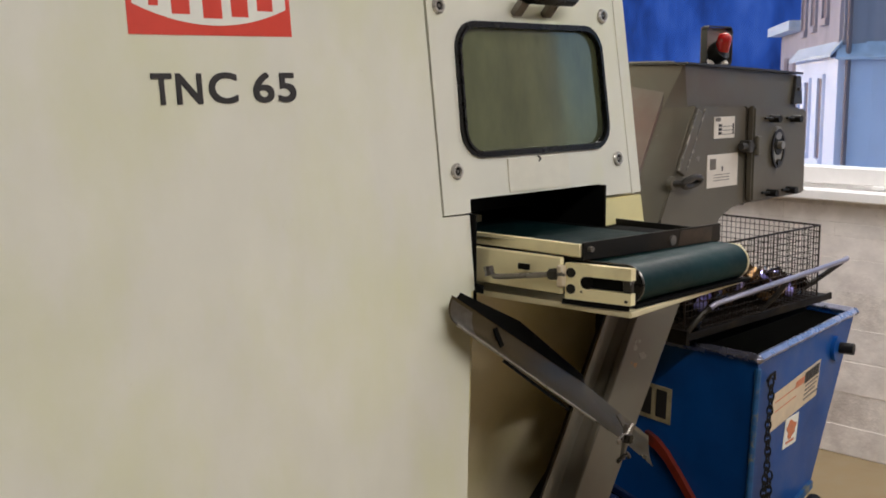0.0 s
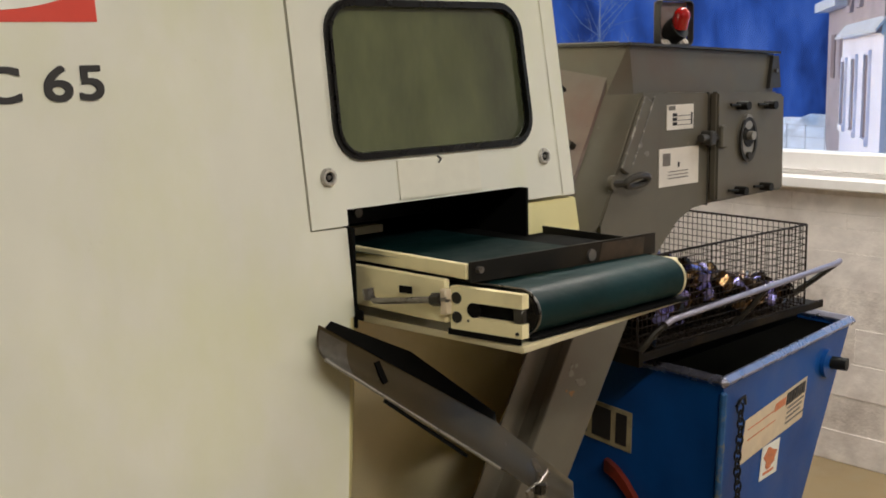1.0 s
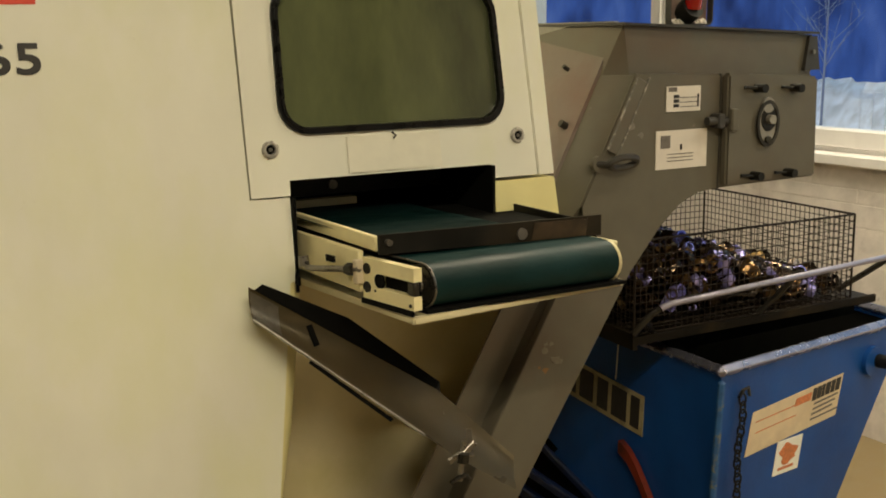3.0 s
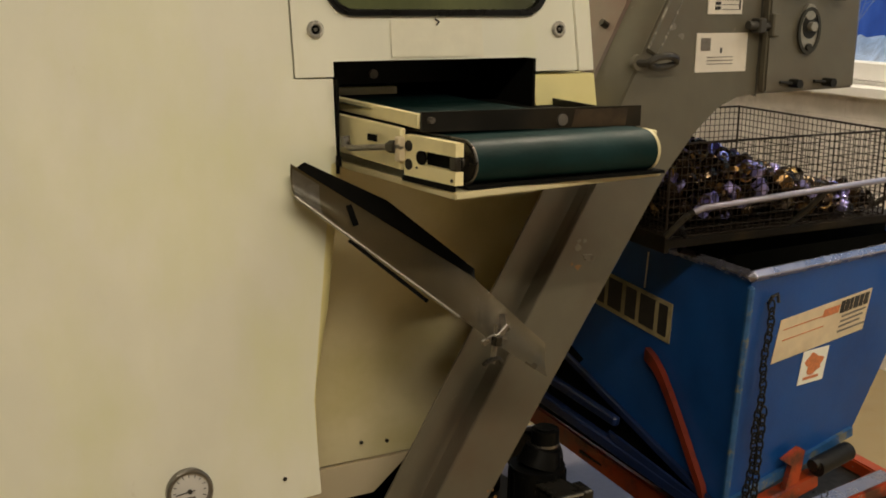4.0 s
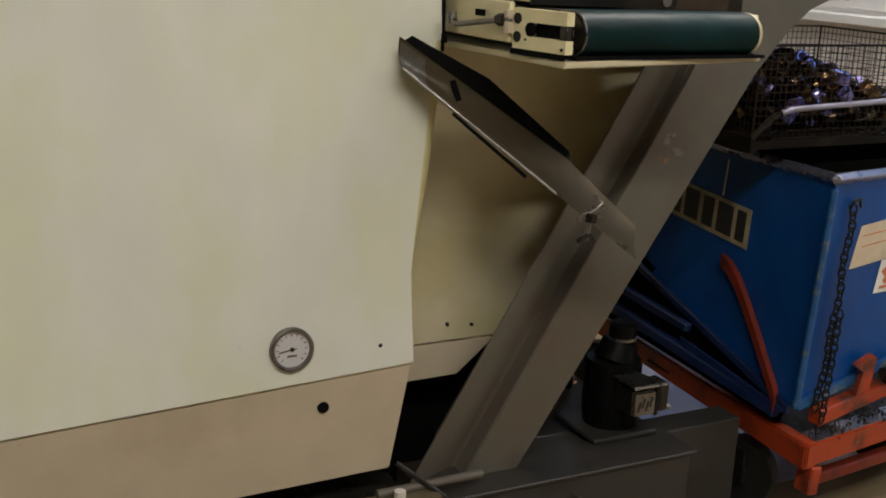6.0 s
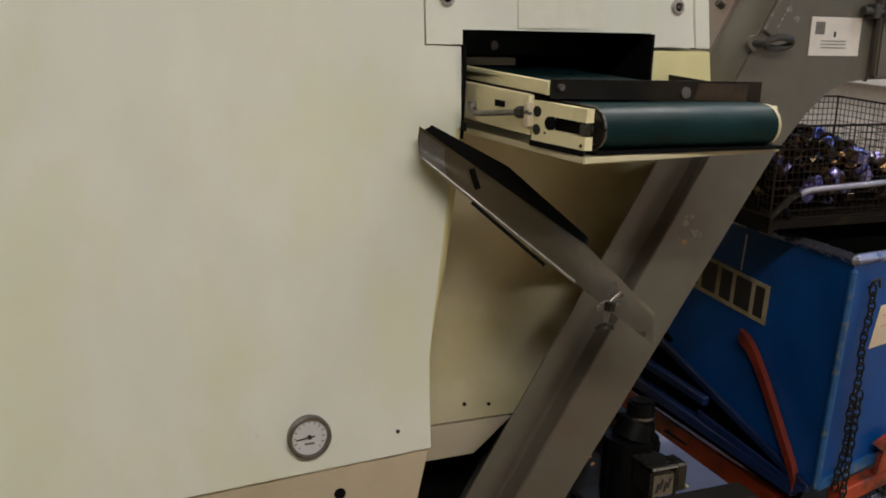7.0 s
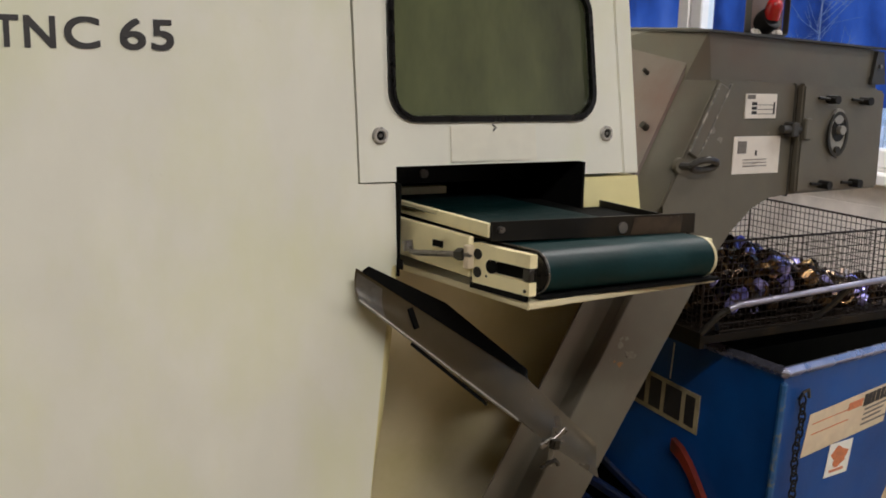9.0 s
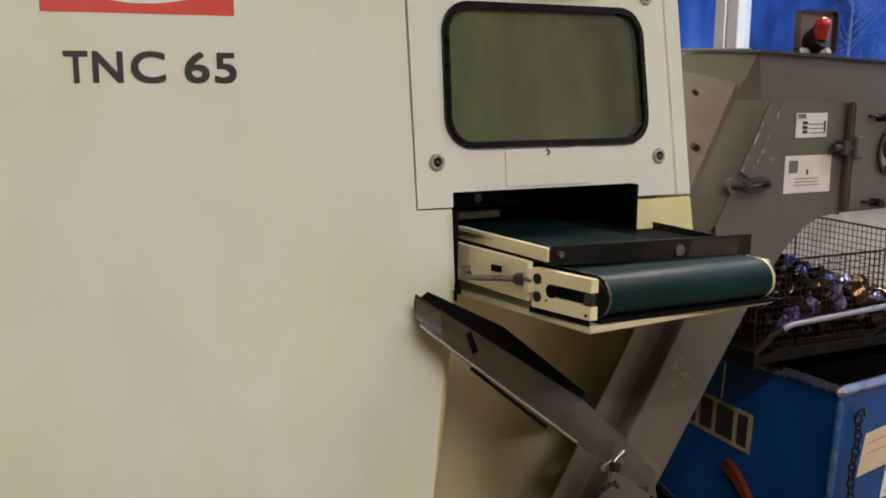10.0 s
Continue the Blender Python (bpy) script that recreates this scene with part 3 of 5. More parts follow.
for z in (-0.6, -0.35, -0.1, 0.12, 0.33):
    part("rail", rod((17.0, 8.6, z), (19.47, 14.97, z), 0.007, 5), "slate", fence)

# ---- lathe ----
LEAN_BACK = 0.098


def yf(z):
    return LEAN_BACK * (z - 1.45)


def fx(x, z):
    """The hatch narrows slightly towards its top."""
    return x - (max(x, 0) * 0.131 + 0.019 * (x < 0)) * (z - 1.365)


def on_face(x, z, dep=0.0):
    return (fx(x, z), yf(z) + dep, z)


def face_slab(outline, th, out=0.0, bm=None, bevel=0.0, narrow=True):
    place = on_face if narrow else (lambda x, z, dep: (x, yf(z) + dep, z))
    return loft([place(x, z, -out) for x, z in outline], [place(x, z, th - out) for x, z in outline], bm, bevel)


lathe = thing("lathe", (-1.3, 0.6, FLOOR), "large cream-painted lathe with a hatch window and a parts outlet", "lathe")
TOPZ = 2.15
bm = face_slab([(-3.4, 0.466), (-0.031, 0.627), (-0.036, 0.80), (0.018, 1.2205), (0.0308, 1.2205), (0.0308, 1.366), (-0.0435, 1.366), (-0.0584, TOPZ), (-3.4, TOPZ)], 0.022, 0.0, narrow=False, bevel=0.0015)
front = part("front_panel", bm, "cream", lathe)
bm = loft([(-3.4, yf(0.525) + 0.004, 0.463), (-0.034, yf(0.629) + 0.004, 0.624), (-0.062, yf(0.629) + 0.03, 0.40), (-3.4, yf(0.629) + 0.03, 0.33)],
          [(-3.4, 0.2, 0.463), (-0.034, 0.2, 0.624), (-0.062, 0.2, 0.40), (-3.4, 0.2, 0.33)], bevel=0.003)
skirt = part("skirt", bm, "tan", lathe, "tan lower skirt")
part("drain_hole", rod((-0.208, -0.0735, 0.560), (-0.208, -0.05, 0.560), 0.011, 14), "void", skirt)
for hx_, hz_ in ((-0.099, 0.669),):
    part("screw", rod((hx_, yf(hz_) - 0.0015, hz_), (hx_, yf(hz_) + 0.01, hz_), 0.004, 8), "dark_steel", front)

# body with the outlet tunnel left open
bm = loft([(-3.4, yf(1.395) + 0.022, 1.395), (0.582, yf(1.395) + 0.022, 1.395), (0.47, yf(TOPZ) + 0.022, TOPZ), (-3.4, yf(TOPZ) + 0.022, TOPZ)],
          [(-3.4, 1.2, 1.395), (0.582, 1.2, 1.395), (0.47, 1.2, TOPZ), (-3.4, 1.2, TOPZ)])
part("upper_housing", bm, "cream", lathe)
part("middle_housing", box(-3.4, -0.05, 0.02, 1.2, 1.2, 1.395), "cream", lathe)
# Recess wall: the shade below the shelf is part of its colour.
part("recess_wall", prism_y([(-3.4, 0.578), (0.258, 0.578), (0.60, 0.87), (0.60, 1.2), (-3.4, 1.2)], 0.125, 1.2), "cream_grimy_shaded", lathe, "recessed cream panel, grimy and darkened for its shade")
part("side_housing", box(0.452, 0.582, 0.05, 1.2, 1.2, 1.395), "cream", lathe)
# cheeks left and right of the outlet
face_cheek = face_slab([(-0.0428, 1.221), (0.031, 1.221), (0.031, 1.366), (-0.0428, 1.366)], 0.10, -0.004)
part("outlet_cheek", face_cheek, "cream_dirty", lathe, "yellowed cream cheek")
part("outlet_cheek", face_slab([(0.442, 1.235), (0.588, 1.235), (0.586, 1.362), (0.442, 1.362)], 0.05, bevel=0.002), "cream_dirty", lathe, "yellowed cream cheek")
bm = bmesh.new()
prev = None
for k in range(19):
    z = 1.2205 - k * (1.2205 - 0.630) / 18
    x_out = 0.030 - 0.062 * min(1, (1.2205 - z) / 0.42)
    w = 1.0 if z > 0.95 else max(0.30, 1 - (0.95 - z) / 0.20)
    y0 = yf(z) + 0.0012
    prof = [(x_out - 0.0135, y0), (x_out - 0.006, y0 + 0.001), (x_out, y0 + 0.004), (x_out + 0.012 * w, y0 + 0.014), (x_out + 0.022 * w, y0 + 0.032), (x_out + 0.030 * w, y0 + 0.060), (x_out + 0.036 * w, 0.13)]
    row = [bm.verts.new((x, y, z)) for x, y in prof]
    if prev:
        for i in range(len(prof) - 1):
            bm.faces.new((prev[i], prev[i + 1], row[i + 1], row[i]))
    prev = row
part("bent_edge", bm, "cream_dirty", lathe, "yellowed folded sheet edge")
part("recess_base", prism_y([(-0.03, 0.573), (-0.03, 0.497), (0.165, 0.500), (0.252, 0.573)], 0.122, 0.3), "tan", lathe, "tan lower band")
# Black base: the darkness under the machine is put into its colour.
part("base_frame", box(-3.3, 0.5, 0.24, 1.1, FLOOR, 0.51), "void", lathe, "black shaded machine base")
for sx, sz in ((0.138, 0.615), (0.196, 0.608)):
    part("screw", rod((sx, 0.121, sz), (sx, 0.13, sz), 0.004, 8), "dark_steel", lathe)
# outlet lining, coloured black for the shade inside the tunnel
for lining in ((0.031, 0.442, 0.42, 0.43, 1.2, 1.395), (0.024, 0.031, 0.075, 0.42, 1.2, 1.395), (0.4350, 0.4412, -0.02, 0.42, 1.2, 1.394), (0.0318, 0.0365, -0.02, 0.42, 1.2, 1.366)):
    part("outlet_lining", box(*lining), "void", lathe, "black outlet lining, tunnel shade in its colour")
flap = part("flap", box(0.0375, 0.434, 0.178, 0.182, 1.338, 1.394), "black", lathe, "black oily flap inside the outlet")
part("bolt", rod((0.191, 0.170, 1.357), (0.191, 0.178, 1.357), 0.009, 10), "zinc", flap)
part("edge_strip", box(0.0375, 0.230, 0.150, 0.176, 1.320, 1.334), "cream_grimy_shaded", flap, "pale strip under the flap")

# hatch with the window
WX0, WX1, WZ0, WZ1 = 0.017, 0.486, 1.471, 1.733
HZ0, HZ1 = 1.3955, 1.93
inner = rounded(WX0 + 0.010, WX1 - 0.010, WZ0 + 0.010, WZ1 - 0.010, 0.047, 6)
outer = []
ox0, ox1 = -0.0400, 0.5440
for i, (x, z) in enumerate(inner):
    q = i // 7
    k = (i % 7) / 6
    c = ((ox1, HZ1), (ox0, HZ1), (ox0, HZ0), (ox1, HZ0))[q]
    if q % 2 == 0:
        e0, e1 = (c[0], z), (x, c[1])
    else:
        e0, e1 = (x, c[1]), (c[0], z)
    if k < 0.45:
        outer.append(e0)
    elif k > 0.55:
        outer.append(e1)
    else:
        outer.append(c)
bm = ring_solid(outer, inner, lambda x, z, d: on_face(x, z, d - 0.003), 0.018)
face_slab([(ox0, 1.3695), (0.031, 1.3695), (0.031, HZ0), (ox0, HZ0)], 0.018, 0.003, bm)
face_slab([(0.441, 1.3695), (ox1, 1.3695), (ox1, HZ0), (0.441, HZ0)], 0.018, 0.003, bm)
hatch = part("hatch", bm, "cream", lathe, "cream hatch with a rounded window")
part("side_strip", face_slab([(0.5480, 1.3675), (0.585, 1.3675), (0.592, 1.93), (0.5480, 1.93)], 0.03, 0.002, bevel=0.002), "cream", lathe)
go = rounded(WX0 + 0.0015, WX1 - 0.0015, WZ0 + 0.0015, WZ1 - 0.0015, 0.055, 6)
gi = rounded(WX0 + 0.0135, WX1 - 0.0135, WZ0 + 0.0130, WZ1 - 0.0130, 0.045, 6)
gm = rounded(WX0 + 0.008, WX1 - 0.008, WZ0 + 0.008, WZ1 - 0.008, 0.05, 6)
bm = ring_solid(go, gm, lambda x, z, d: on_face(x, z, d - 0.009), 0.012)
ring_solid(gm, gi, lambda x, z, d: on_face(x, z, d - 0.012), 0.012, bm)
part("gasket", bm, "rubber", hatch, "black rubber window gasket")
part("gasket_tail", pipe([on_face(0.235, 1.468, -0.006), on_face(0.242, 1.462, -0.008), on_face(0.237, 1.456, -0.006)], 0.0016, 6), "rubber", hatch)
part("window_pane", face_slab(gi, 0.004, -0.002), "lathe_glass", hatch, "oil-misted greenish glass with its gleam painted as pale streaks")
part("blank_plate", face_slab([(0.144, 1.400), (0.334, 1.400), (0.334, 1.466), (0.144, 1.466)], 0.003, 0.0055, bevel=0.0008), "plate", hatch, "plain ivory plate")


def cam_lock(x, z):
    c = Vector(on_face(x, z, -0.003))
    nrm = Vector((0, -1, LEAN_BACK)).normalized()
    bm = bmesh.new()
    prof = ((0.0, 0.004), (0.0155, 0.0), (0.0155, 0.003), (0.0125, 0.0062), (0.009, 0.0062), (0.0078, 0.002), (0.0, 0.002))
    rings = []
    rot = nrm.to_track_quat('Z', 'Y').to_matrix()
    for r, h in prof[1:6]:
        rings.append([bm.verts.new(c + rot @ Vector((r * math.cos(a * math.tau / 20), r * math.sin(a * math.tau / 20), h))) for a in range(20)])
    for r0, r1 in zip(rings, rings[1:]):
        for k in range(20):
            bm.faces.new((r0[k], r0[(k + 1) % 20], r1[(k + 1) % 20], r1[k]))
    bm.faces.new(rings[0])
    lock = part("cam_lock", bm, "chrome", hatch, "chromed key lock")
    part("key_socket", rod(c, c + nrm * 0.0025, 0.0078, 14), "void", lock)
    part("key_pin", rod(c + nrm * 0.002, c + nrm * 0.0045, 0.0036, 6), "zinc", lock)


for x, z in ((0.0, 1.45), (0.5065, 1.447), (-0.0105, 1.756), (0.501, 1.754)):
    cam_lock(x, z)
grip = part("hatch_handle", pipe([on_face(0.180, 1.785, -0.045), on_face(0.195, 1.778, -0.05), on_face(0.335, 1.778, -0.05), on_face(0.350, 1.785, -0.045)], 0.013, 10), "rubber", hatch, "black hatch grip")
for x in (0.205, 0.30):
    part("handle_post", bar(on_face(x, 1.748, -0.005), on_face(x, 1.785, -0.045), 0.024, 0.012), "zinc", grip)

# emblem and model number on the front panel
bm = face_slab([(-0.650, 1.690), (-0.356, 1.692), (-0.356, 1.856), (-0.650, 1.854)], 0.001, 0.001, narrow=False)
emblem = part("emblem", bm, "red", front, "red rectangular emblem with a white lens shape")
cz, hw, hh = 1.773, 0.138, 0.067
lens = [(-0.503 + hw * s, cz - hh * (1 - s * s * 0.43)) for s in np.linspace(-1, 1, 15)] + [(-0.503 + hw * s, cz + hh * (1 - s * s * 0.43)) for s in np.linspace(1, -1, 15)]
part("emblem_field", face_slab(lens, 0.001, 0.0018, narrow=False), "white", emblem)
for c, w in ((0.15, 0.055), (0.305, 0.11), (0.495, 0.12), (0.665, 0.11), (0.83, 0.105)):
    x = -0.650 + c * 0.294
    s = (x + 0.503) / hw
    drop = hh * (1 - s * s * 0.43) - 0.011
    w2 = w * 0.1415
    part("emblem_bar", face_slab([(x - w2, cz - drop), (x + w2, cz - drop), (x + w2, cz + drop), (x - w2, cz + drop)], 0.0008, 0.0024, narrow=False), "red", emblem)
for ch, x0, x1 in (("T", -0.6215, -0.5865), ("N", -0.580, -0.535), ("C", -0.523, -0.4705), ("6", -0.441, -0.401), ("5", -0.393, -0.357)):
    m = pose(x0, yf(1.586) - 0.0012, 1.5865, 90 - math.degrees(math.atan(LEAN_BACK)), 0, 0)
    lettering("letter", ch, 0.0690, m, "ink", front, 0.0026, width=x1 - x0)

# pressure gauge
gz = 0.684
gc = Vector((-0.271, yf(gz), gz))
gn = Vector((0, -1, LEAN_BACK)).normalized()
gauge = thing("pressure_gauge", gc, "round steel-rimmed pressure gauge with a white dial", "gauge")
rot = gn.to_track_quat('Z', 'Y').to_matrix()
bm = bmesh.new()
rings = []
for r, h in ((0.040, 0.0), (0.040, 0.010), (0.037, 0.0125), (0.033, 0.0115), (0.0325, 0.006)):
    rings.append([bm.verts.new(gc + rot @ Vector((r * math.cos(a * math.tau / 36), r * math.sin(a * math.tau / 36), h))) for a in range(36)])
for r0, r1 in zip(rings, rings[1:]):
    for k in range(36):
        bm.faces.new((r0[k], r0[(k + 1) % 36], r1[(k + 1) % 36], r1[k]))
part("bezel", bm, "zinc", gauge, "dull steel bezel")
face = part("dial", rod(gc, gc + gn * 0.006, 0.0325, 32), "dial", gauge, "white dial")
gx, gy = Vector((1, 0, 0)), Vector((0, LEAN_BACK, 1)).normalized()
for i in range(13):
    a = radians(225 - i * 22.5)
    d = gx * math.cos(a) + gy * math.sin(a)
    part("tick", bar(gc + gn * 0.0065 + d * 0.024, gc + gn * 0.0065 + d * (0.030 if i % 2 else 0.0285), 0.0012, 0.0006, up=gn), "ink", face)
part("print_bar", bar(gc + gn * 0.0065 - gy * 0.012 - gx * 0.009, gc + gn * 0.0065 - gy * 0.012 + gx * 0.009, 0.004, 0.0006, up=gn), "grey_ink", face)
d = (-gx - gy * 0.12).normalized()
part("needle", bar(gc + gn * 0.0085 - d * 0.009, gc + gn * 0.0085 + d * 0.025, 0.0016, 0.0008, up=gn), "ink", face)
part("needle_hub", rod(gc + gn * 0.006, gc + gn * 0.010, 0.0038, 12), "ink", face)

# ---- parts conveyor ----
conv = thing("parts_conveyor", (0.27, -0.1, 1.205), "small belt conveyor with dark green belt and cream guards", "conveyor")


def conveyor_part(name, bm, mat, parent, label=""):
    """The conveyor runs out of the lathe at a slant: its sides trail to the right as they come forward."""
    for v in bm.verts:
        x, y, z = v.co
        slant = 0.19 * (-y - 0.03) if y < -0.03 else 0.024 * min(1, (y + 0.03) / 0.1)
        v.co = (x - 0.024 + slant, y, z - 0.010)
    return part(name, bm, mat, parent, label)


shelf = loft([(0.057, -0.342, 1.214), (0.482, -0.318, 1.220), (0.486, 0.11, 1.216), (0.040, 0.11, 1.216)],
             [(0.057, -0.342, 1.225), (0.482, -0.318, 1.231), (0.486, 0.11, 1.227), (0.040, 0.11, 1.227)], bevel=0.002)
conveyor_part("shelf", shelf, "cream_grimy_shaded", conv, "cream drip shelf")
conveyor_part("rail_side", box(0.056, 0.066, -0.205, 0.05, 1.243, 1.311, 0.002), "ivory", conv)
conveyor_part("rail_side", box(0.460, 0.472, -0.24, 0.30, 1.243, 1.304, 0.002), "black", conv, "oil-black rail")
conveyor_part("side_guard", box(0.066, 0.076, -0.235, 0.24, 1.3125, 1.336, 0.0015), "ivory", conv, "cream side guard")
conveyor_part("side_guard", sheet([(0.475, -0.262, 1.285), (0.475, 0.30, 1.285), (0.475, 0.30, 1.330), (0.475, -0.262, 1.324)], 0.003), "black", conv, "dark steel side guard")
fg = conveyor_part("front_guard", loft([(0.068, -0.242, 1.308), (0.484, -0.264, 1.301), (0.484, -0.264, 1.337), (0.068, -0.242, 1.340)],
                              [(0.068, -0.238, 1.308), (0.484, -0.260, 1.301), (0.484, -0.260, 1.337), (0.068, -0.238, 1.340)]), "guard_steel", conv, "dark oily steel front guard")
conveyor_part("bolt", rod((0.082, -0.250, 1.327), (0.082, -0.241, 1.327), 0.0055, 8), "zinc", fg)
conveyor_part("bolt", rod((0.325, -0.2585, 1.318), (0.325, -0.2545, 1.318), 0.010, 14), "zinc", fg)
AX_Y, AX_Z, RR = -0.305, 1.2665, 0.036
roller = conveyor_part("roller", rod((0.092, AX_Y, AX_Z), (0.458, AX_Y, AX_Z), RR - 0.003, 32), "dark_steel", conv)
conveyor_part("worn_end", rod((0.4490, AX_Y, AX_Z), (0.4545, AX_Y, AX_Z), RR + 0.0006, 32), "cream_grimy_shaded", roller, "worn tan roller end")
conveyor_part("axle", rod((0.081, AX_Y, AX_Z), (0.475, AX_Y, AX_Z), 0.011, 14), "zinc", roller)
# the belt: top run, round the roller, lower run
pts = [(0.40, AX_Z + RR - 0.006), (-0.10, AX_Z + RR)] + [(AX_Y + RR * math.cos(radians(a)), AX_Z + RR * math.sin(radians(a))) for a in range(90, 271, 10)] + [(0.40, AX_Z - RR + 0.004)]
ins = [(0.40, AX_Z + RR - 0.009), (-0.10, AX_Z + RR - 0.003)] + [(AX_Y + (RR - 0.003) * math.cos(radians(a)), AX_Z + (RR - 0.003) * math.sin(radians(a))) for a in range(90, 271, 10)] + [(0.40, AX_Z - RR + 0.007)]
bm = bmesh.new()
rows_ = [[bm.verts.new((x, y, z)) for y, z in line] for x, line in ((0.096, pts), (0.4535, pts), (0.4535, ins), (0.096, ins))]
for a, b in ((0, 1), (1, 2), (2, 3), (3, 0)):
    for i in range(len(pts) - 1):
        bm.faces.new((rows_[a][i], rows_[a][i + 1], rows_[b][i + 1], rows_[b][i]))
conveyor_part("belt", bm, "belt", conv, "dark green conveyor belt")
bm = bmesh.new()
front_ = [bm.verts.new((x, -0.2375 - 0.0512 * (x - 0.068), 1.3290 - 0.006 * (x - 0.068))) for x in (0.0765, 0.330)]
mid_ = [bm.verts.new((x, 0.02, 1.3285)) for x in (0.0765, 0.330)]
back_ = [bm.verts.new((x, 0.42, 1.3275)) for x in (0.0765, 0.330)]
bm.faces.new((front_[0], front_[1], mid_[1], mid_[0]))
bm.faces.new((mid_[0], mid_[1], back_[1], back_[0]))
bmesh.ops.solidify(bm, geom=bm.faces[:], thickness=0.004)
# Added black sheet: stands for the unlit right side of the upper belt.
conveyor_part("belt_dark_side", box(0.3305, 0.473, -0.236, 0.40, 1.308, 1.314), "void", conv, "black sheet standing for the belt's unlit right side")
conveyor_part("feed_belt", bm, "belt", conv, "dark green upper belt run")
conveyor_part("belt_edge", pipe([(0.0955, y, z) for y, z in pts[1:-1]], 0.0018, 6), "zinc", conv)
# Black strip that paints the shade between roller and shelf.
conveyor_part("roller_shade", box(0.085, 0.472, -0.335, -0.25, 1.2275, 1.233), "void", conv, "black strip for the shade under the roller")
# Thin brown patch: a reflection painted on the guard's right part.
fw = [(0.343, -0.2575, 1.3045), (0.452, -0.2630, 1.3030), (0.456, -0.2632, 1.333), (0.350, -0.2579, 1.3345)]
conveyor_part("reflection_section", loft(fw, [(x, y + 0.0005, z) for x, y, z in fw]), "guard_reflection", fg, "brown reflection painted on the guard")
conveyor_part("end_block", box(0.456, 0.470, -0.318, -0.24, 1.243, 1.300, 0.003), "cream_grimy_shaded", conv, "grimy bearing block")
# tension plate with its slot, built round the slot
tp = bmesh.new()
TY0, TY1, TZ0, TZ1 = -0.340, -0.212, 1.236, 1.302
box(0.058, 0.072, TY0, TY1, 1.2805, TZ1, bm=tp)
box(0.058, 0.072, TY0, TY1, TZ0, 1.2575, bm=tp)
box(0.058, 0.072, -0.254, TY1, 1.2575, 1.2805, bm=tp)
plate = conveyor_part("tension_plate", tp, "ivory", conv, "cream slotted tension plate")
conveyor_part("slot", box(0.0695, 0.0715, TY0 + 0.002, -0.2545, 1.258, 1.280), "void", plate)
conveyor_part("slot_end", rod((0.05775, -0.254, 1.269), (0.062, -0.254, 1.269), 0.0114, 16), "void", plate)
conveyor_part("slot_nut", box(0.058, 0.0690, -0.340, -0.324, 1.2585, 1.2795, 0.002), "dark_steel", plate)
for y, z in ((-0.224, 1.285), (-0.224, 1.255)):
    conveyor_part("bolt_hole", rod((0.0565, y, z), (0.064, y, z), 0.009, 14), "black", plate)
conveyor_part("pin", rod((0.0565, -0.245, 1.252), (0.062, -0.245, 1.252), 0.002, 6), "black", plate)
conveyor_part("pin", rod((0.0565, -0.332, 1.243), (0.062, -0.332, 1.243), 0.003, 6), "black", plate)
# Black strip that paints the shaded gap below the tension plate.
conveyor_part("gap_shade", box(0.0585, 0.0615, TY0 + 0.004, TY1 + 0.006, 1.226, 1.2355), "void", conv)
conveyor_part("lug", box(0.046, 0.060, -0.214, -0.202, 1.258, 1.298, 0.002), "tan", conv)
conveyor_part("rail_slot", box(0.0535, 0.057, -0.140, -0.117, 1.282, 1.293), "void", conv)
conveyor_part("rail_gap", box(0.047, 0.051, -0.045, 0.12, 1.2275, 1.243), "void", conv)
key = conveyor_part("adjusting_bolt", pipe([(0.050, -0.214, 1.283), (0.049, -0.15, 1.274), (0.049, -0.086, 1.265), (0.050, -0.070, 1.264), (0.050, -0.062, 1.270), (0.050, -0.058, 1.278)], 0.0052, 10), "zinc", conv, "bent steel adjusting bolt")
conveyor_part("bolt_head", rod((0.050, -0.060, 1.264), (0.050, -0.056, 1.282), 0.0085, 8), "zinc", key)
conveyor_part("lock_nut", rod((0.049, -0.204, 1.2815), (0.048, -0.188, 1.2795), 0.0105, 6), "dark_steel", key)

# ---- parts chute ----
chute = thing("parts_chute", (0.1, -0.1, 1.0), "bent sheet steel parts chute hanging below the conveyor", "chute")
LA, LB, LC = Vector((-0.068, -0.070, 1.176)), Vector((0.234, -0.222, 0.922)), Vector((0.362, -0.212, 0.829))
UA, UB, UC = Vector((-0.070, -0.060, 1.231)), Vector((0.258, -0.105, 1.010)), Vector((0.366, -0.196, 0.890))


def trough_row(k, n=9):
    """Points across the trough at the fraction k of its length, from the front lip to the back fold."""
    lo, up = LA.lerp(LB, k), UA.lerp(UB, k)
    mid = (lo + up) / 2 + Vector((0.006, 0.030, -0.014)) * (1.25 - 0.9 * k)
    return [lo * (1 - q) ** 2 + mid * 2 * q * (1 - q) + up * q * q for q in (i / (n - 1) for i in range(n))]


bm = bmesh.new()
grid = [[bm.verts.new(p) for p in trough_row(k / 14)] for k in range(15)]
for r0, r1 in zip(grid, grid[1:]):
    for i in range(len(r0) - 1):
        bm.faces.new((r0[i], r0[i + 1], r1[i + 1], r1[i]))
end = [bm.verts.new(LC.lerp(UC, i / 8) + Vector((0, 0.004, -0.004)) * math.sin(math.pi * i / 8)) for i in range(9)]
for i in range(8):
    bm.faces.new((grid[-1][i], grid[-1][i + 1], end[i + 1], end[i]))
bmesh.ops.solidify(bm, geom=bm.faces[:], thickness=0.002)
part("trough", bm, "steel", chute, "brownish worn sheet steel trough")
# Bright overlay at the trough's upper end: a highlight put into the colour.
bm = bmesh.new()
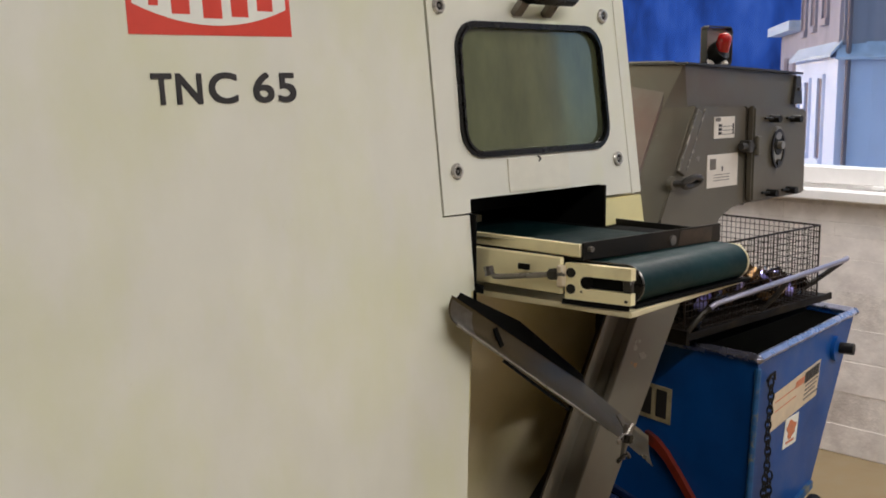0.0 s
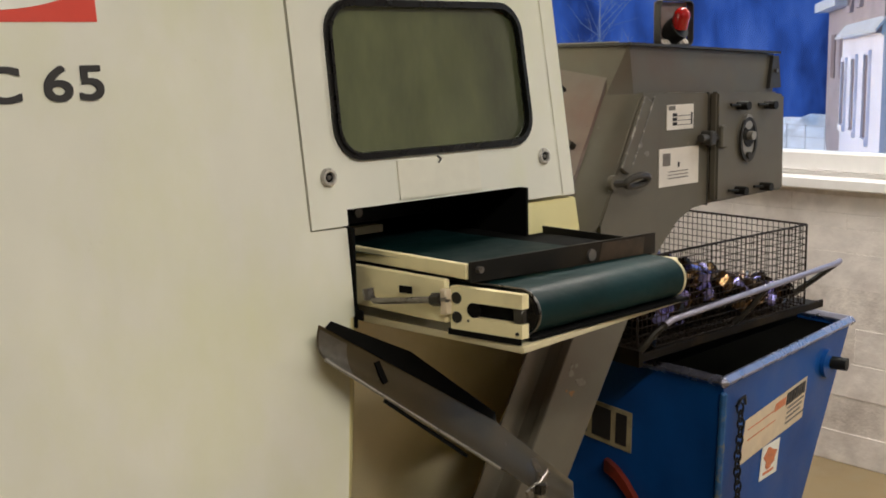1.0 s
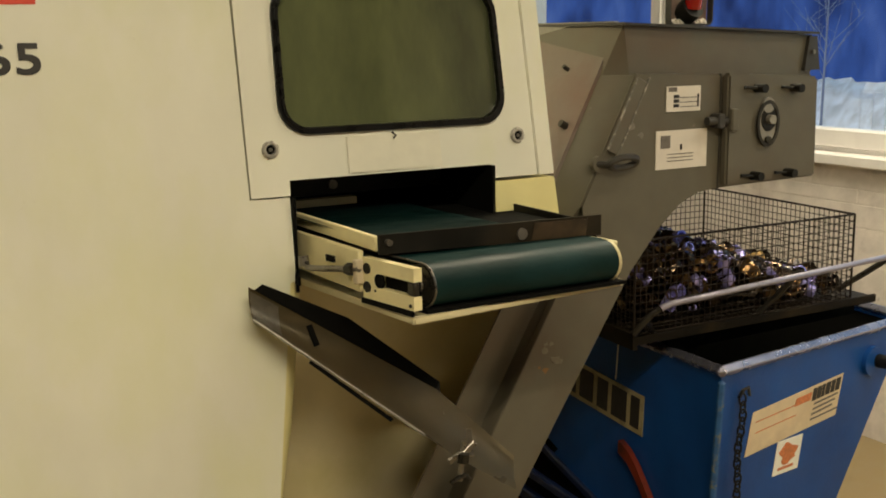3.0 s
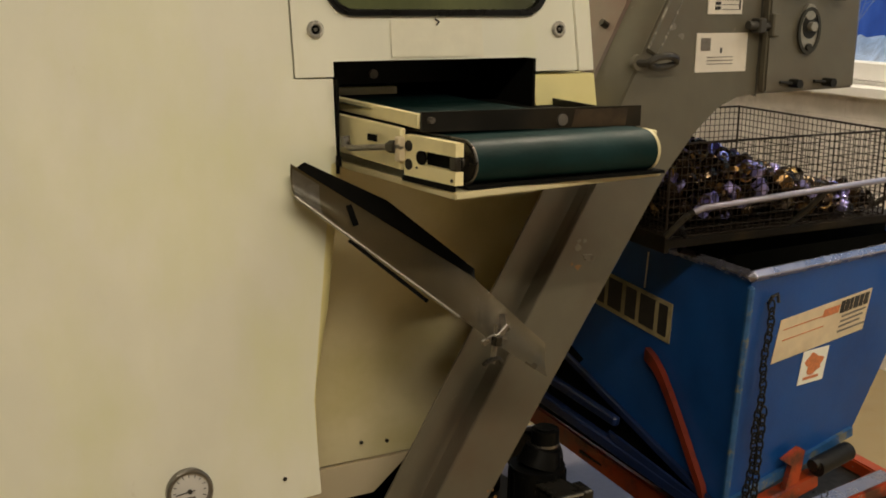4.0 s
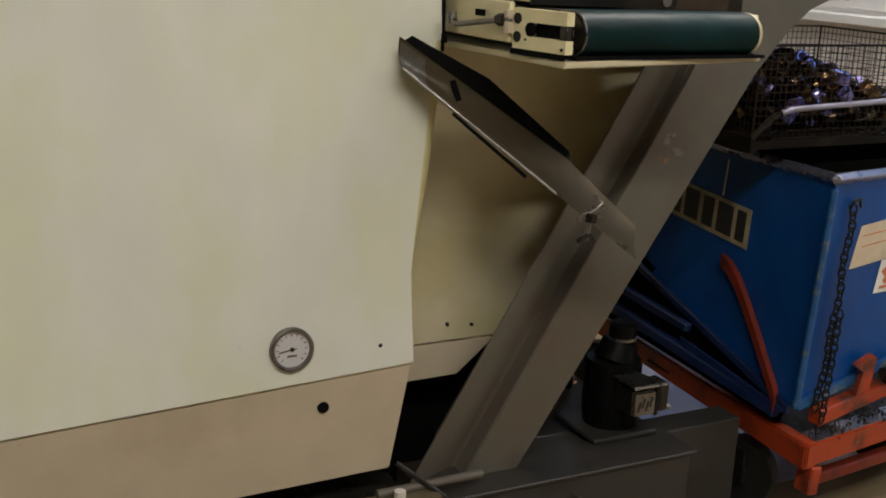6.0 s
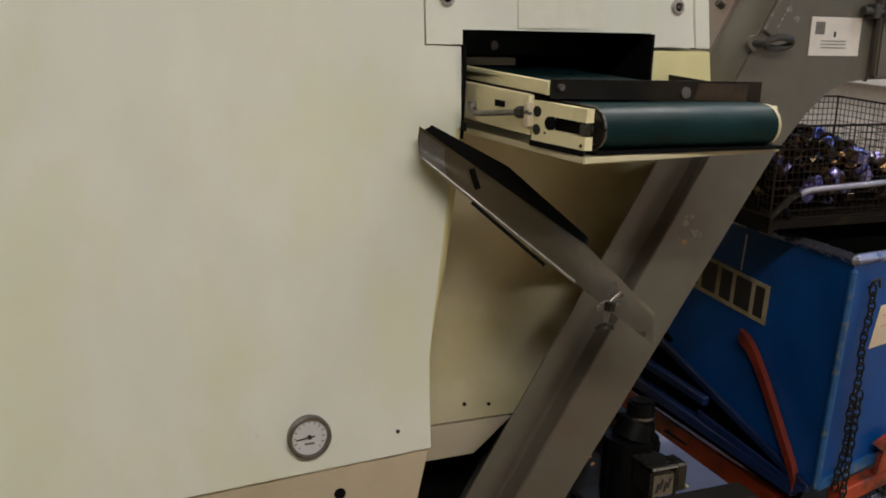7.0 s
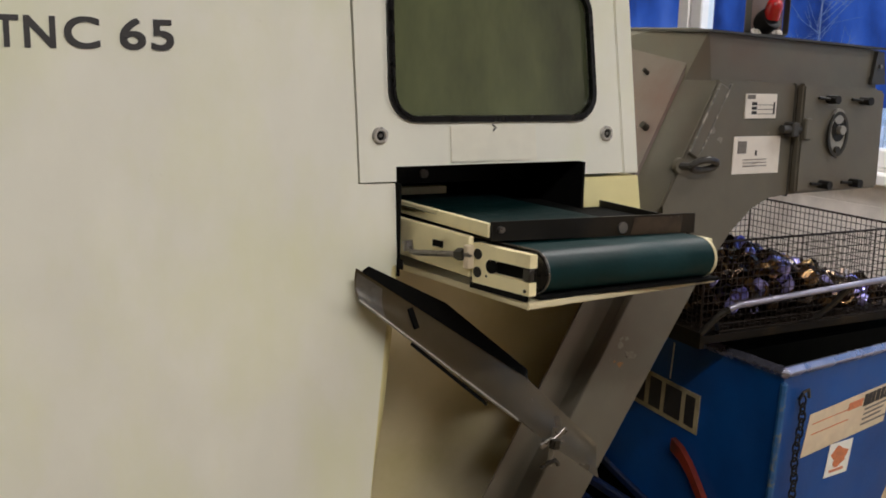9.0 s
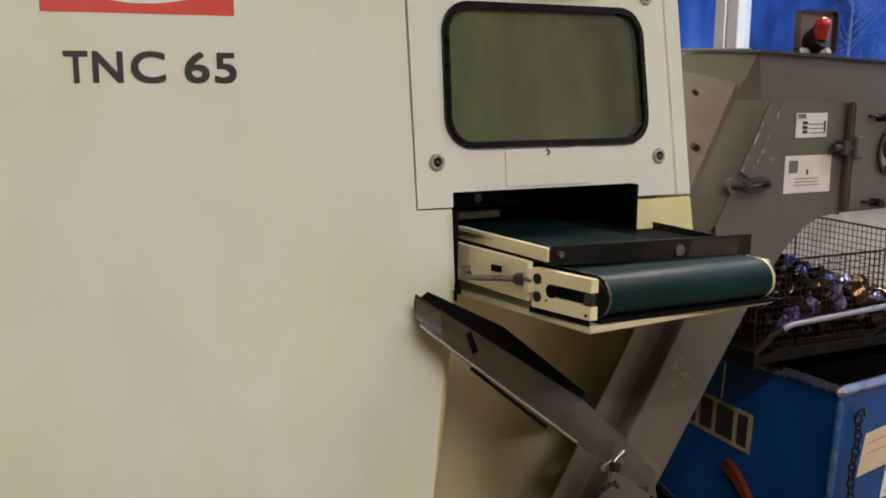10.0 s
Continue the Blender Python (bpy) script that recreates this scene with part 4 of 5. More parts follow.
grid = [[bm.verts.new(p + Vector((-0.0012, -0.0014, 0.0012))) for p in trough_row(k / 14, 13)[2:-1]] for k in (0.15, 0.8, 1.5, 2.1)]
for r0, r1 in zip(grid, grid[1:]):
    for i in range(len(r0) - 1):
        bm.faces.new((r0[i], r0[i + 1], r1[i + 1], r1[i]))
bmesh.ops.solidify(bm, geom=bm.faces[:], thickness=0.0006)
part("rubbed_end", bm, "latch_steel", chute, "bright steel patch painted as the end's highlight")
WM = UA.lerp(UB, 0.52) + Vector((0.004, 0.012, 0.040))
bm = sheet([UA.lerp(UB, 0.03), UA.lerp(UB, 0.5), UB, UB + Vector((0.010, 0.004, 0.010)), WM, UA.lerp(UB, 0.06) + Vector((0.006, 0.006, 0.014))], 0.002)
part("back_flange", bm, "void", chute, "dark steel back flange")
part("front_lip", pipe([LA.lerp(LB, k / 6) + Vector((0, -0.001, 0.001)) for k in range(6)], 0.0030, 8), "latch_steel", chute, "rubbed front lip")
part("flange_tab", sheet([UB, UB + Vector((0.010, 0.004, 0.010)), UB + Vector((0.008, -0.004, -0.018)), UB + Vector((0.0, -0.004, -0.022))], 0.002), "black", chute)
part("weld_mark", bar(trough_row(0.33)[4] + Vector((0, -0.003, 0.001)), trough_row(0.30)[7] + Vector((0, -0.003, 0.001)), 0.010, 0.003, up=(0, 1, 0)), "void", chute)
part("hanger_strip", bar(LA.lerp(LB, 0.27) - Vector((0, 0, 0.006)), LA.lerp(LB, 0.66) - Vector((-0.004, 0.0, 0.016)), 0.004, 0.006), "void", chute)
clamp = part("clamp", rod(LB + Vector((0.0, -0.006, -0.040)), LB + Vector((0.010, -0.006, 0.030)), 0.005, 8), "zinc", chute, "steel wing bolt clamp")
part("wing_nut", bar(LB + Vector((-0.024, -0.010, 0.000)), LB + Vector((0.004, -0.010, 0.012)), 0.006, 0.012, bevel=0.002), "zinc", clamp)
part("wing_nut", bar(LB + Vector((0.004, -0.010, 0.006)), LB + Vector((0.030, -0.010, 0.026)), 0.006, 0.012, bevel=0.002), "zinc", clamp)
part("lock_nut", rod(LB + Vector((0.002, -0.014, -0.004)), LB + Vector((0.004, -0.014, 0.012)), 0.011, 6), "dark_steel", clamp)
part("hook", pipe([LB + Vector((-0.020, -0.008, -0.040)), LB + Vector((-0.006, -0.010, -0.032)), LB + Vector((0.010, -0.010, -0.030)), LB + Vector((0.018, -0.008, -0.040))], 0.0045, 8), "dark_steel", clamp)
part("clamp_strap", bar(LB + Vector((0.024, -0.006, 0.0)), LB + Vector((0.046, 0.040, 0.030)), 0.010, 0.004), "zinc", clamp)

# ---- chip conveyor ----
chip = thing("chip_conveyor", (0.5, 0.1, FLOOR), "grey steel chip conveyor rising to a discharge head beside the lathe", "chip conveyor")
DY = -0.026


def x_left(z):
    """The front left edge of the rising duct."""
    return 0.584 + (0.590 if z < 1.128 else 0.523) * (z - 1.128)


def skin(sections):
    """A solid through matching outlines, each a list of points."""
    bm = bmesh.new()
    rows = [[bm.verts.new(p) for p in sec] for sec in sections]
    for r0, r1 in zip(rows, rows[1:]):
        for i in range(len(r0)):
            j = (i + 1) % len(r0)
            bm.faces.new((r0[i], r0[j], r1[j], r1[i]))
    bm.faces.new(rows[0])
    bm.faces.new(rows[-1])
    return bm


side = [(x_left(0.30), 0.30), (x_left(1.128), 1.128), (x_left(1.25), 1.25), (x_left(1.30) - 0.035, 1.30), (x_left(1.556) - 0.035, 1.556), (1.272, 1.541),
        (1.278, 1.313), (1.00, 1.308), (0.945, 1.306), (0.895, 1.286), (0.840, 1.236), (0.765, 1.15), (0.222, 0.30)]
duct = part("duct", prism_y(side, DY, -0.006, bevel=0.003), "grey", chip)
part("side_channel", skin([[(x_left(z) - 0.125, -0.024, z), (x_left(z) - 0.118, -0.024, z), (x_left(z) - 0.014, 0.026, z), (x_left(z) + 0.004, 0.026, z), (x_left(z) + 0.004, -0.0055, z),
                            (x_left(z) + 0.10, -0.0055, z), (x_left(z) + 0.10, 0.11, z), (x_left(z) + 0.07, 0.11, z), (x_left(z) - 0.016, 0.032, z), (x_left(z) - 0.125, -0.020, z)] for z in (0.32, 0.70, 1.128, 1.197)]), "grey", chip, "grey recessed side of the duct")
part("head_chamfer", skin([[(x_left(z) - 0.033, DY + 0.004 + back, z), (x_left(z) - 0.070, 0.040, z), (x_left(z) - 0.070, 0.10, z), (x_left(z) + 0.12, 0.10, z), (x_left(z) + 0.12, DY + 0.004 + back, z)]
                           for z, back in ((1.262, 0.021), (1.30, 0.0), (1.553, 0.0))]), "grey", chip, "grey chamfered corner of the head")
part("box_core", prism_y([(x_left(1.27) + 0.02, 1.27), (x_left(1.552) + 0.02, 1.552), (1.264, 1.537), (1.270, 1.319), (1.0, 1.315), (0.94, 1.312), (0.89, 1.292), (0.86, 1.27)], -0.0055, 0.09), "grey", chip)
XA, XB = x_left(1.553), x_left(1.652)
HY = -0.002
XC = x_left(1.48)
part("head_casing", skin([[(XC - 0.020, HY, 1.48), (XC - 0.060, 0.040, 1.48), (XC - 0.060, 0.52, 1.48), (1.288, 0.52, 1.48), (1.288, HY, 1.48)],
                          [(XA - 0.034, HY, 1.5535), (XA - 0.070, 0.040, 1.5535), (XA - 0.070, 0.52, 1.5535), (1.290, 0.52, 1.545), (1.290, HY, 1.545)],
                          [(XB - 0.100, HY, 1.652), (XB - 0.099, HY + 0.004, 1.652), (XB - 0.080, 0.52, 1.652), (1.292, 0.52, 1.627), (1.292, HY, 1.627)]]), "grey", chip)
part("head_body", prism_y([(x_left(1.255) - 0.068, 1.255), (x_left(1.552) - 0.068, 1.552), (1.288, 1.552), (1.280, 1.345), (1.0, 1.345), (x_left(1.255) + 0.15, 1.255)], 0.101, 0.52), "grey", chip)
part("cover", loft([(x_left(z) - 0.078, y, z + 0.003) for z, y in ((1.26, 0.045), (1.640, 0.045), (1.640, 0.51), (1.26, 0.51))],
                   [(x_left(z) - 0.069, y, z - 0.002) for z, y in ((1.26, 0.045), (1.640, 0.045), (1.640, 0.51), (1.26, 0.51))]), "brown", chip, "rust-stained sloping cover")
# Darker grey than the rest of the conveyor's duct.
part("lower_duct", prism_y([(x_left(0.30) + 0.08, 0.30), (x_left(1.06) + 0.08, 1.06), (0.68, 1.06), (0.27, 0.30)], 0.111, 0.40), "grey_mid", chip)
part("top_lip", loft([(XB - 0.110, HY - 0.014, 1.6530), (1.300, HY - 0.014, 1.6285), (1.300, 0.53, 1.6285), (XB - 0.080, 0.53, 1.6530)],
                     [(XB - 0.110, HY - 0.014, 1.658), (1.300, HY - 0.014, 1.6335), (1.300, 0.53, 1.6335), (XB - 0.080, 0.53, 1.658)]), "grey_dark", chip)
part("lip_flange", box(XB - 0.092, XB - 0.081, 0.04, 0.52, 1.632, 1.661), "lip_grey", chip, "pale worn lip along the cover")
# Dark sheet for the head's shaded end face.
part("end_shade", prism_y([(1.262, 1.550), (1.274, 1.624), (1.297, 1.624), (1.310, 1.550)], HY - 0.010, HY - 0.001), "grey_dark", chip, "dark end face, its shade put into the colour")
part("end_bolt", rod((1.284, HY - 0.016, 1.590), (1.284, HY - 0.010, 1.590), 0.005, 8), "zinc", chip)
rib = part("corner_rib", bar((x_left(1.545) - 0.017, DY - 0.003, 1.545), (x_left(1.40) - 0.017, DY - 0.003, 1.40), 0.030, 0.008, up=(0, 1, 0), bevel=0.003), "grey", chip)
for off in (-0.0325, -0.0015):
    part("worn_edge", bar((x_left(1.548) + off, DY - 0.0065, 1.548), (x_left(1.41) + off, DY - 0.0065, 1.41), 0.004, 0.003, up=(0, 1, 0)), "wear", rib, "scraped pale edge")
part("door", prism_y([(1.002, 1.312), (1.002, 1.551), (1.268, 1.537), (1.272, 1.316)], DY - 0.022, DY, bevel=0.005), "grey", chip, "grey access door")
part("door_seam", box(0.9975, 1.001, DY - 0.0008, DY + 0.01, 1.304, 1.550), "grey_dark", chip)
hinge = part("hinge", box(0.970, 0.990, DY - 0.030, DY, 1.437, 1.468, 0.003), "grey_dark", chip)
part("hinge_pin", rod((0.947, DY - 0.018, 1.454), (1.026, DY - 0.018, 1.451), 0.009, 12), "grey_dark", hinge)
part("hinge_leaf", box(1.004, 1.024, DY - 0.034, DY - 0.02, 1.430, 1.478, 0.003), "grey", hinge)
for x, z in ((1.080, 1.518), (1.188, 1.515), (1.078, 1.331), (1.178, 1.331)):
    st = part("stud", rod((x, DY - 0.050, z), (x, DY - 0.02, z), 0.0095, 10), "black", chip)
    part("stud_rod", rod((x - 0.040, DY - 0.030, z + 0.003), (x, DY - 0.034, z), 0.0035, 8), "black", st)
def oval(cx, cz, rx, rz, n=24):
    return [(cx + rx * math.cos(math.tau * i / n), cz + rz * math.sin(math.tau * i / n)) for i in range(n)]


lk = part("latch_plate", prism_y(oval(1.112, 1.442, 0.031, 0.048), DY - 0.0275, DY - 0.021), "latch_steel", chip, "worn steel latch plate")
part("latch_rim", ring_solid(oval(1.112, 1.442, 0.033, 0.050), oval(1.112, 1.442, 0.026, 0.042), lambda x, z, d: (x, DY - 0.031 + d, z), 0.005), "dark_steel", lk)
part("latch_cap", rod((1.112, DY - 0.030, 1.481), (1.112, DY - 0.021, 1.481), 0.017, 16), "latch_steel", lk)
part("latch_socket", prism_y(oval(1.114, 1.451, 0.021, 0.026), DY - 0.0295, DY - 0.0275), "black", lk)
part("latch_knob", rod((1.114, DY - 0.042, 1.451), (1.114, DY - 0.028, 1.451), 0.010, 12), "latch_steel", lk)
part("latch_screw", rod((1.112, DY - 0.034, 1.407), (1.112, DY - 0.027, 1.407), 0.008, 8), "dark_steel", lk)
hk = part("lifting_eye", pipe([(0.668, DY - 0.004, 1.382), (0.690, DY - 0.028, 1.382)] + [(0.720 + 0.034 * math.cos(radians(a)), DY - 0.028 - 0.010 * math.sin(radians(a)), 1.384 + 0.012 * math.sin(radians(a))) for a in range(180, -181, -30)], 0.0075, 8), "grey_dark", chip, "grey steel lifting eye")
part("eye_boss", rod((0.674, DY - 0.012, 1.382), (0.674, DY, 1.382), 0.016, 12), "grey", hk)
part("side_bolt", rod((x_left(1.448) - 0.078, 0.075, 1.450), (x_left(1.448) - 0.092, 0.075, 1.458), 0.008, 8), "dark_steel", chip)
part("side_bolt", rod((x_left(1.56) - 0.078, 0.15, 1.562), (x_left(1.56) - 0.090, 0.15, 1.570), 0.005, 8), "dark_steel", chip)
tag = part("type_plate", box(0.85, 0.942, DY - 0.0025, DY, 1.476, 1.528), "paper", chip, "small white type plate with black boxes")
for i in range(3):
    z = 1.485 + i * 0.0095
    part("type_bar", box(0.869, 0.883, DY - 0.0035, DY - 0.0025, z, z + 0.0065), "ink", tag)
    part("type_bar", box(0.886, 0.936, DY - 0.0035, DY - 0.0025, z, z + 0.0012), "ink", tag)
part("type_bar", box(0.855, 0.877, DY - 0.0035, DY - 0.0025, 1.517, 1.526), "grey_ink", tag)
part("type_bar", box(0.933, 0.937, DY - 0.0035, DY - 0.0025, 1.485, 1.511), "ink", tag)
sheet_paper = part("paper_label", box(0.8255, 0.9635, DY - 0.002, DY, 1.358, 1.438), "paper", chip, "white printed label")
part("print_bar", box(0.8375, 0.8625, DY - 0.003, DY - 0.002, 1.402, 1.428), "grey_ink", sheet_paper, "faint grey print")
part("print_bar", box(0.8895, 0.8945, DY - 0.003, DY - 0.002, 1.397, 1.408), "ink", sheet_paper)
for z in (1.388, 1.381, 1.374):
    part("print_bar", box(0.8555, 0.9255, DY - 0.003, DY - 0.002, z, z + 0.0015), "grey_ink", sheet_paper)
def scuff(x, z, r, mat, seed, count):
    """A few thin flecks of bare metal or old paint on the duct's front."""
    rng = random.Random(seed)
    for i in range(count):
        cx, cz, a0 = x + rng.uniform(-r, r), z + rng.uniform(-r, r), rng.uniform(0, 6)
        s = r * rng.uniform(0.16, 0.42)
        pts = [(cx + s * (0.6 + 0.7 * rng.random()) * math.cos(a0 + k * math.tau / 7), cz + s * (0.5 + 0.6 * rng.random()) * math.sin(a0 + k * math.tau / 7)) for k in range(7)]
        part("paint_fleck", prism_y(pts, DY - 0.0006, DY + 0.001), mat, duct)


scuff(0.566, 1.012, 0.030, "zinc", 3, 5)
scuff(0.548, 0.965, 0.020, "flake", 5, 2)
scuff(0.765, 1.46, 0.03, "zinc", 9, 3)
scuff(0.365, 0.520, 0.014, "flake", 12, 3)
# warning lamp in its guard
lx0, lx1, ly, lz0, lz1 = 0.914, 1.034, 0.040, 1.650, 1.748
lampb = part("lamp_guard", ring_solid(rounded(lx0, lx1, lz0, lz1, 0.014, 3), rounded(lx0 + 0.003, lx1 - 0.003, lz0 + 0.004, lz1 - 0.003, 0.011, 3), lambda x, z, d: (x, ly + d, z), 0.016), "grey_dark", chip, "open sheet metal lamp guard")
part("guard_back", box(lx0 + 0.004, lx1 - 0.004, ly + 0.0165, ly + 0.0205, lz0 + 0.004, lz1 - 0.004), "brown", lampb)
part("lamp_socket", rod((0.966, ly + 0.016, 1.674), (0.966, ly - 0.012, 1.690), 0.026, 18), "black", lampb, "dark lamp socket")
bm = rod((0.966, ly - 0.010, 1.688), (0.964, ly - 0.018, 1.712), 0.0185, 20)
bmesh.ops.create_uvsphere(bm, u_segments=20, v_segments=10, radius=0.0185, matrix=Matrix.Translation((0.964, ly - 0.019, 1.713)))
part("lamp_lens", bm, "lamp_red", lampb, "red glass lamp lens")
bm = bmesh.new()
rw = random.Random(2)
for i in range(9):
    x = lx0 + 0.014 + i * 0.0105
    h = 0.30 + 0.35 * abs(i - 4) / 4
    bmesh.ops.create_icosphere(bm, subdivisions=1, radius=0.011, matrix=Matrix.LocRotScale((x, ly + 0.006 + rw.uniform(-0.003, 0.003), 1.6575), Euler((rw.random(), rw.random(), rw.random())), (1.1, 0.7, h)))
part("wadding", bm, "paper", lampb, "crumpled white wadding")

# tank, pump and floor-level pieces
tank = thing("coolant_tank", (0.4, 0.0, FLOOR), "grey steel coolant tank under the chip conveyor", "tank")
part("tank_body", box(0.02, 0.648, -0.092, 0.10, FLOOR, 0.325, 0.004), "grey_dark", tank)
part("tank_lid", box(0.015, 0.655, -0.102, 0.030, 0.326, 0.334, 0.002), "grey_dark", tank)
part("rear_box", box(0.30, 0.893, 0.031, 0.112, FLOOR, 0.318, 0.004), "grey_dark", tank)
part("rear_box", box(0.28, 0.66, 0.113, 0.70, FLOOR, 0.318, 0.004), "grey_dark", tank)
part("rear_casing", box(0.36, 0.60, 0.32, 0.70, 0.319, 0.66, 0.006), "oily", tank, "near-black casing")
part("handle", pipe([(0.235, -0.092, 0.285), (0.235, -0.125, 0.288), (0.34, -0.125, 0.288), (0.34, -0.092, 0.285)], 0.005, 8), "zinc", tank)
pump = thing("coolant_pump", (0.545, 0.05, 0.335), "black upright coolant pump with a silver cap and terminal box", "pump")
pcx, pcy = 0.546, 0.085
part("flange", box(pcx - 0.095, pcx + 0.075, pcy - 0.085, pcy + 0.08, 0.335, 0.347, 0.003), "grey_dark", pump)
part("motor_body", rod((pcx, pcy, 0.347), (pcx, pcy, 0.50), 0.062, 24), "motor", pump)
for i in range(12):
    a = math.tau * i / 12
    part("fin", bar((pcx + 0.062 * math.cos(a), pcy + 0.062 * math.sin(a), 0.37), (pcx + 0.062 * math.cos(a), pcy + 0.062 * math.sin(a), 0.49), 0.012, 0.005, up=(math.cos(a), math.sin(a), 0)), "motor", pump)
part("collar", rod((pcx + 0.004, pcy, 0.50), (pcx + 0.014, pcy, 0.538), 0.050, 24, r2=0.040), "motor", pump)
part("cap", rod((pcx + 0.018, pcy, 0.538), (pcx + 0.018, pcy, 0.580), 0.032, 24, r2=0.031), "motor", pump)
part("cap_ring", rod((pcx + 0.018, pcy, 0.544), (pcx + 0.018, pcy, 0.550), 0.0328, 24), "zinc", pump, "bright cap ring")
part("cap_top", rod((pcx + 0.018, pcy, 0.580), (pcx + 0.018, pcy, 0.584), 0.024, 24), "motor", pump)
bx = pcx - 0.017
tb = part("terminal_box", box(bx - 0.020, bx + 0.040, pcy - 0.135, pcy - 0.062, 0.412, 0.478, 0.006), "dark_steel", pump, "oily silver terminal box")
part("box_lid", box(bx - 0.024, bx + 0.044, pcy - 0.139, pcy - 0.058, 0.478, 0.485, 0.003), "dark_steel", tb)
part("lid_edge", bar((bx - 0.022, pcy - 0.1395, 0.4815), (bx + 0.043, pcy - 0.1395, 0.4815), 0.002, 0.004), "latch_steel", tb, "rubbed bright edge")
part("terminal_plate", box(bx - 0.016, bx + 0.036, pcy - 0.1375, pcy - 0.135, 0.417, 0.466), "zinc", tb)
for i, (z0, z1) in enumerate(((0.426, 0.448), (0.434, 0.456), (0.426, 0.448), (0.434, 0.456))):
    part("print_bar", bar((bx - 0.008 + i * 0.010, pcy - 0.1385, z0), (bx - 0.002 + i * 0.010, pcy - 0.1385, z1), 0.005, 0.001, up=(0, 1, 0)), "ink", tb)
part("side_block", box(bx + 0.045, bx + 0.056, pcy - 0.128, pcy - 0.062, 0.404, 0.480, 0.003), "black", tb)
part("side_cover", box(bx + 0.058, bx + 0.088, pcy - 0.120, pcy - 0.065, 0.408, 0.474, 0.005), "dark_steel", tb)
part("gland", rod((bx + 0.086, pcy - 0.110, 0.416), (bx + 0.096, pcy - 0.114, 0.414), 0.007, 10), "latch_steel", tb)
drip = thing("drip_tray", (-0.6, -0.1, FLOOR), "dark oily drip tray rail along the lathe foot", "tray")
part("tray_body", box(-3.0, -0.02, -0.09, 0.10, 0.30, 0.335, 0.004), "dark_steel", drip)
part("rail", bar((-0.35, -0.10, 0.352), (0.02, -0.095, 0.352), 0.05, 0.012), "steel", drip)
part("pipe", rod((-0.05, -0.055, 0.41), (0.035, -0.105, 0.345), 0.006, 8), "dark_steel", drip)
part("pipe", rod((-0.1, -0.08, 0.365), (0.13, -0.075, 0.365), 0.009, 10), "grey", drip)
part("fitting", rod((-0.06, -0.10, 0.355), (-0.06, -0.10, 0.375), 0.012, 8), "paper", drip)

# ---- tipping bin on its trolley ----
binn = thing("chip_bin", (1.3, 0.3, 0.36), "blue tipping chip bin with worn steel rim and oily inside darkened as shade", "chip bin")
T4 = [Vector((0.942, -0.118, 0.92)), Vector((1.640, -0.034, 0.92)), Vector((1.70, 0.70, 0.92)), Vector((0.975, 0.70, 0.92))]
B4 = [Vector((0.918, -0.112, 0.395)), Vector((1.362, -0.058, 0.470)), Vector((1.50, 0.60, 0.60)), Vector((0.955, 0.60, 0.56))]
tc = sum(T4, Vector()) / 4
bc = sum(B4, Vector()) / 4


def inset(p, c, d, up=0.0):
    v = (c - p)
    v.z = 0
    return p + v.normalized() * d + Vector((0, 0, up))


bm = bmesh.new()
TO, BO = [bm.verts.new(p) for p in T4], [bm.verts.new(p) for p in B4]
TI, BI = [bm.verts.new(inset(p, tc, 0.008)) for p in T4], [bm.verts.new(inset(p, bc, 0.008, 0.006)) for p in B4]
for i in range(4):
    j = (i + 1) % 4
    bm.faces.new((TO[i], TO[j], BO[j], BO[i]))
    bm.faces.new((TI[i], TI[j], BI[j], BI[i]))
    bm.faces.new((TO[i], TO[j], TI[j], TI[i]))
bm.faces.new(BO)
bm.faces.new(BI)
body = part("body", bm, "blue", binn)
bm = bmesh.new()
vt = [bm.verts.new(inset(p, tc, 0.012, -0.004)) for p in T4]
vb = [bm.verts.new(inset(p, bc, 0.012, 0.012)) for p in B4]
for i in range(4):
    j = (i + 1) % 4
    bm.faces.new((vt[i], vt[j], vb[j], vb[i]))
bm.faces.new(vb)
# Oily lining, with the shade inside the bin painted in.
part("lining", bm, "oily", body, "oily inside, its shade put into the colour")
for i in range(4):
    j = (i + 1) % 4
    a, b = T4[i] + Vector((0, 0, 0.012)), T4[j] + Vector((0, 0, 0.012))
    d = (b - a).normalized() * 0.016
    part("rim", bar(a - d, b + d, 0.026, 0.024, bevel=0.010), "rim", binn, "worn bare steel rim")
part("corner_edge", bar(T4[0] + Vector((0.0, -0.001, -0.01)), B4[0] + Vector((0, -0.001, 0.0)), 0.016, 0.016, up=(0, 1, 0), bevel=0.005), "blue_edge", binn, "chipped corner edge")
part("bottom_edge", bar(B4[0] + Vector((0, -0.004, 0.01)), B4[1] + Vector((0, -0.004, 0.01)), 0.012, 0.022), "blue_edge", binn)


def bin_front(x, z, out=0.0):
    return Vector((x + 0.12 * out, -0.118 + 0.121 * (x - 0.942) + 0.017 * (0.92 - z) - out, z))


def bin_left(y, z, out=0.0):
    return Vector((0.942 + 0.0403 * (y + 0.118) - 0.0465 * (0.92 - z) - out, y, z))


def front_card(x0, x1, za, zb, out, skew=0.0, rise=0.0):
    """A flat card on the bin's front, its sides slanted by skew and its right end raised by rise."""
    pts = [bin_front(x0 - skew, za, out), bin_front(x1 - skew, za + rise, out), bin_front(x1, zb + rise, out), bin_front(x0, zb, out)]
    return loft(pts, [p + Vector((0.0, 0.0015, 0)) for p in pts])


lab = part("label", front_card(1.052, 1.382, 0.716, 0.815, 0.002, 0.022, 0.026), "label_cream", binn, "cream printed sticker with orange print")
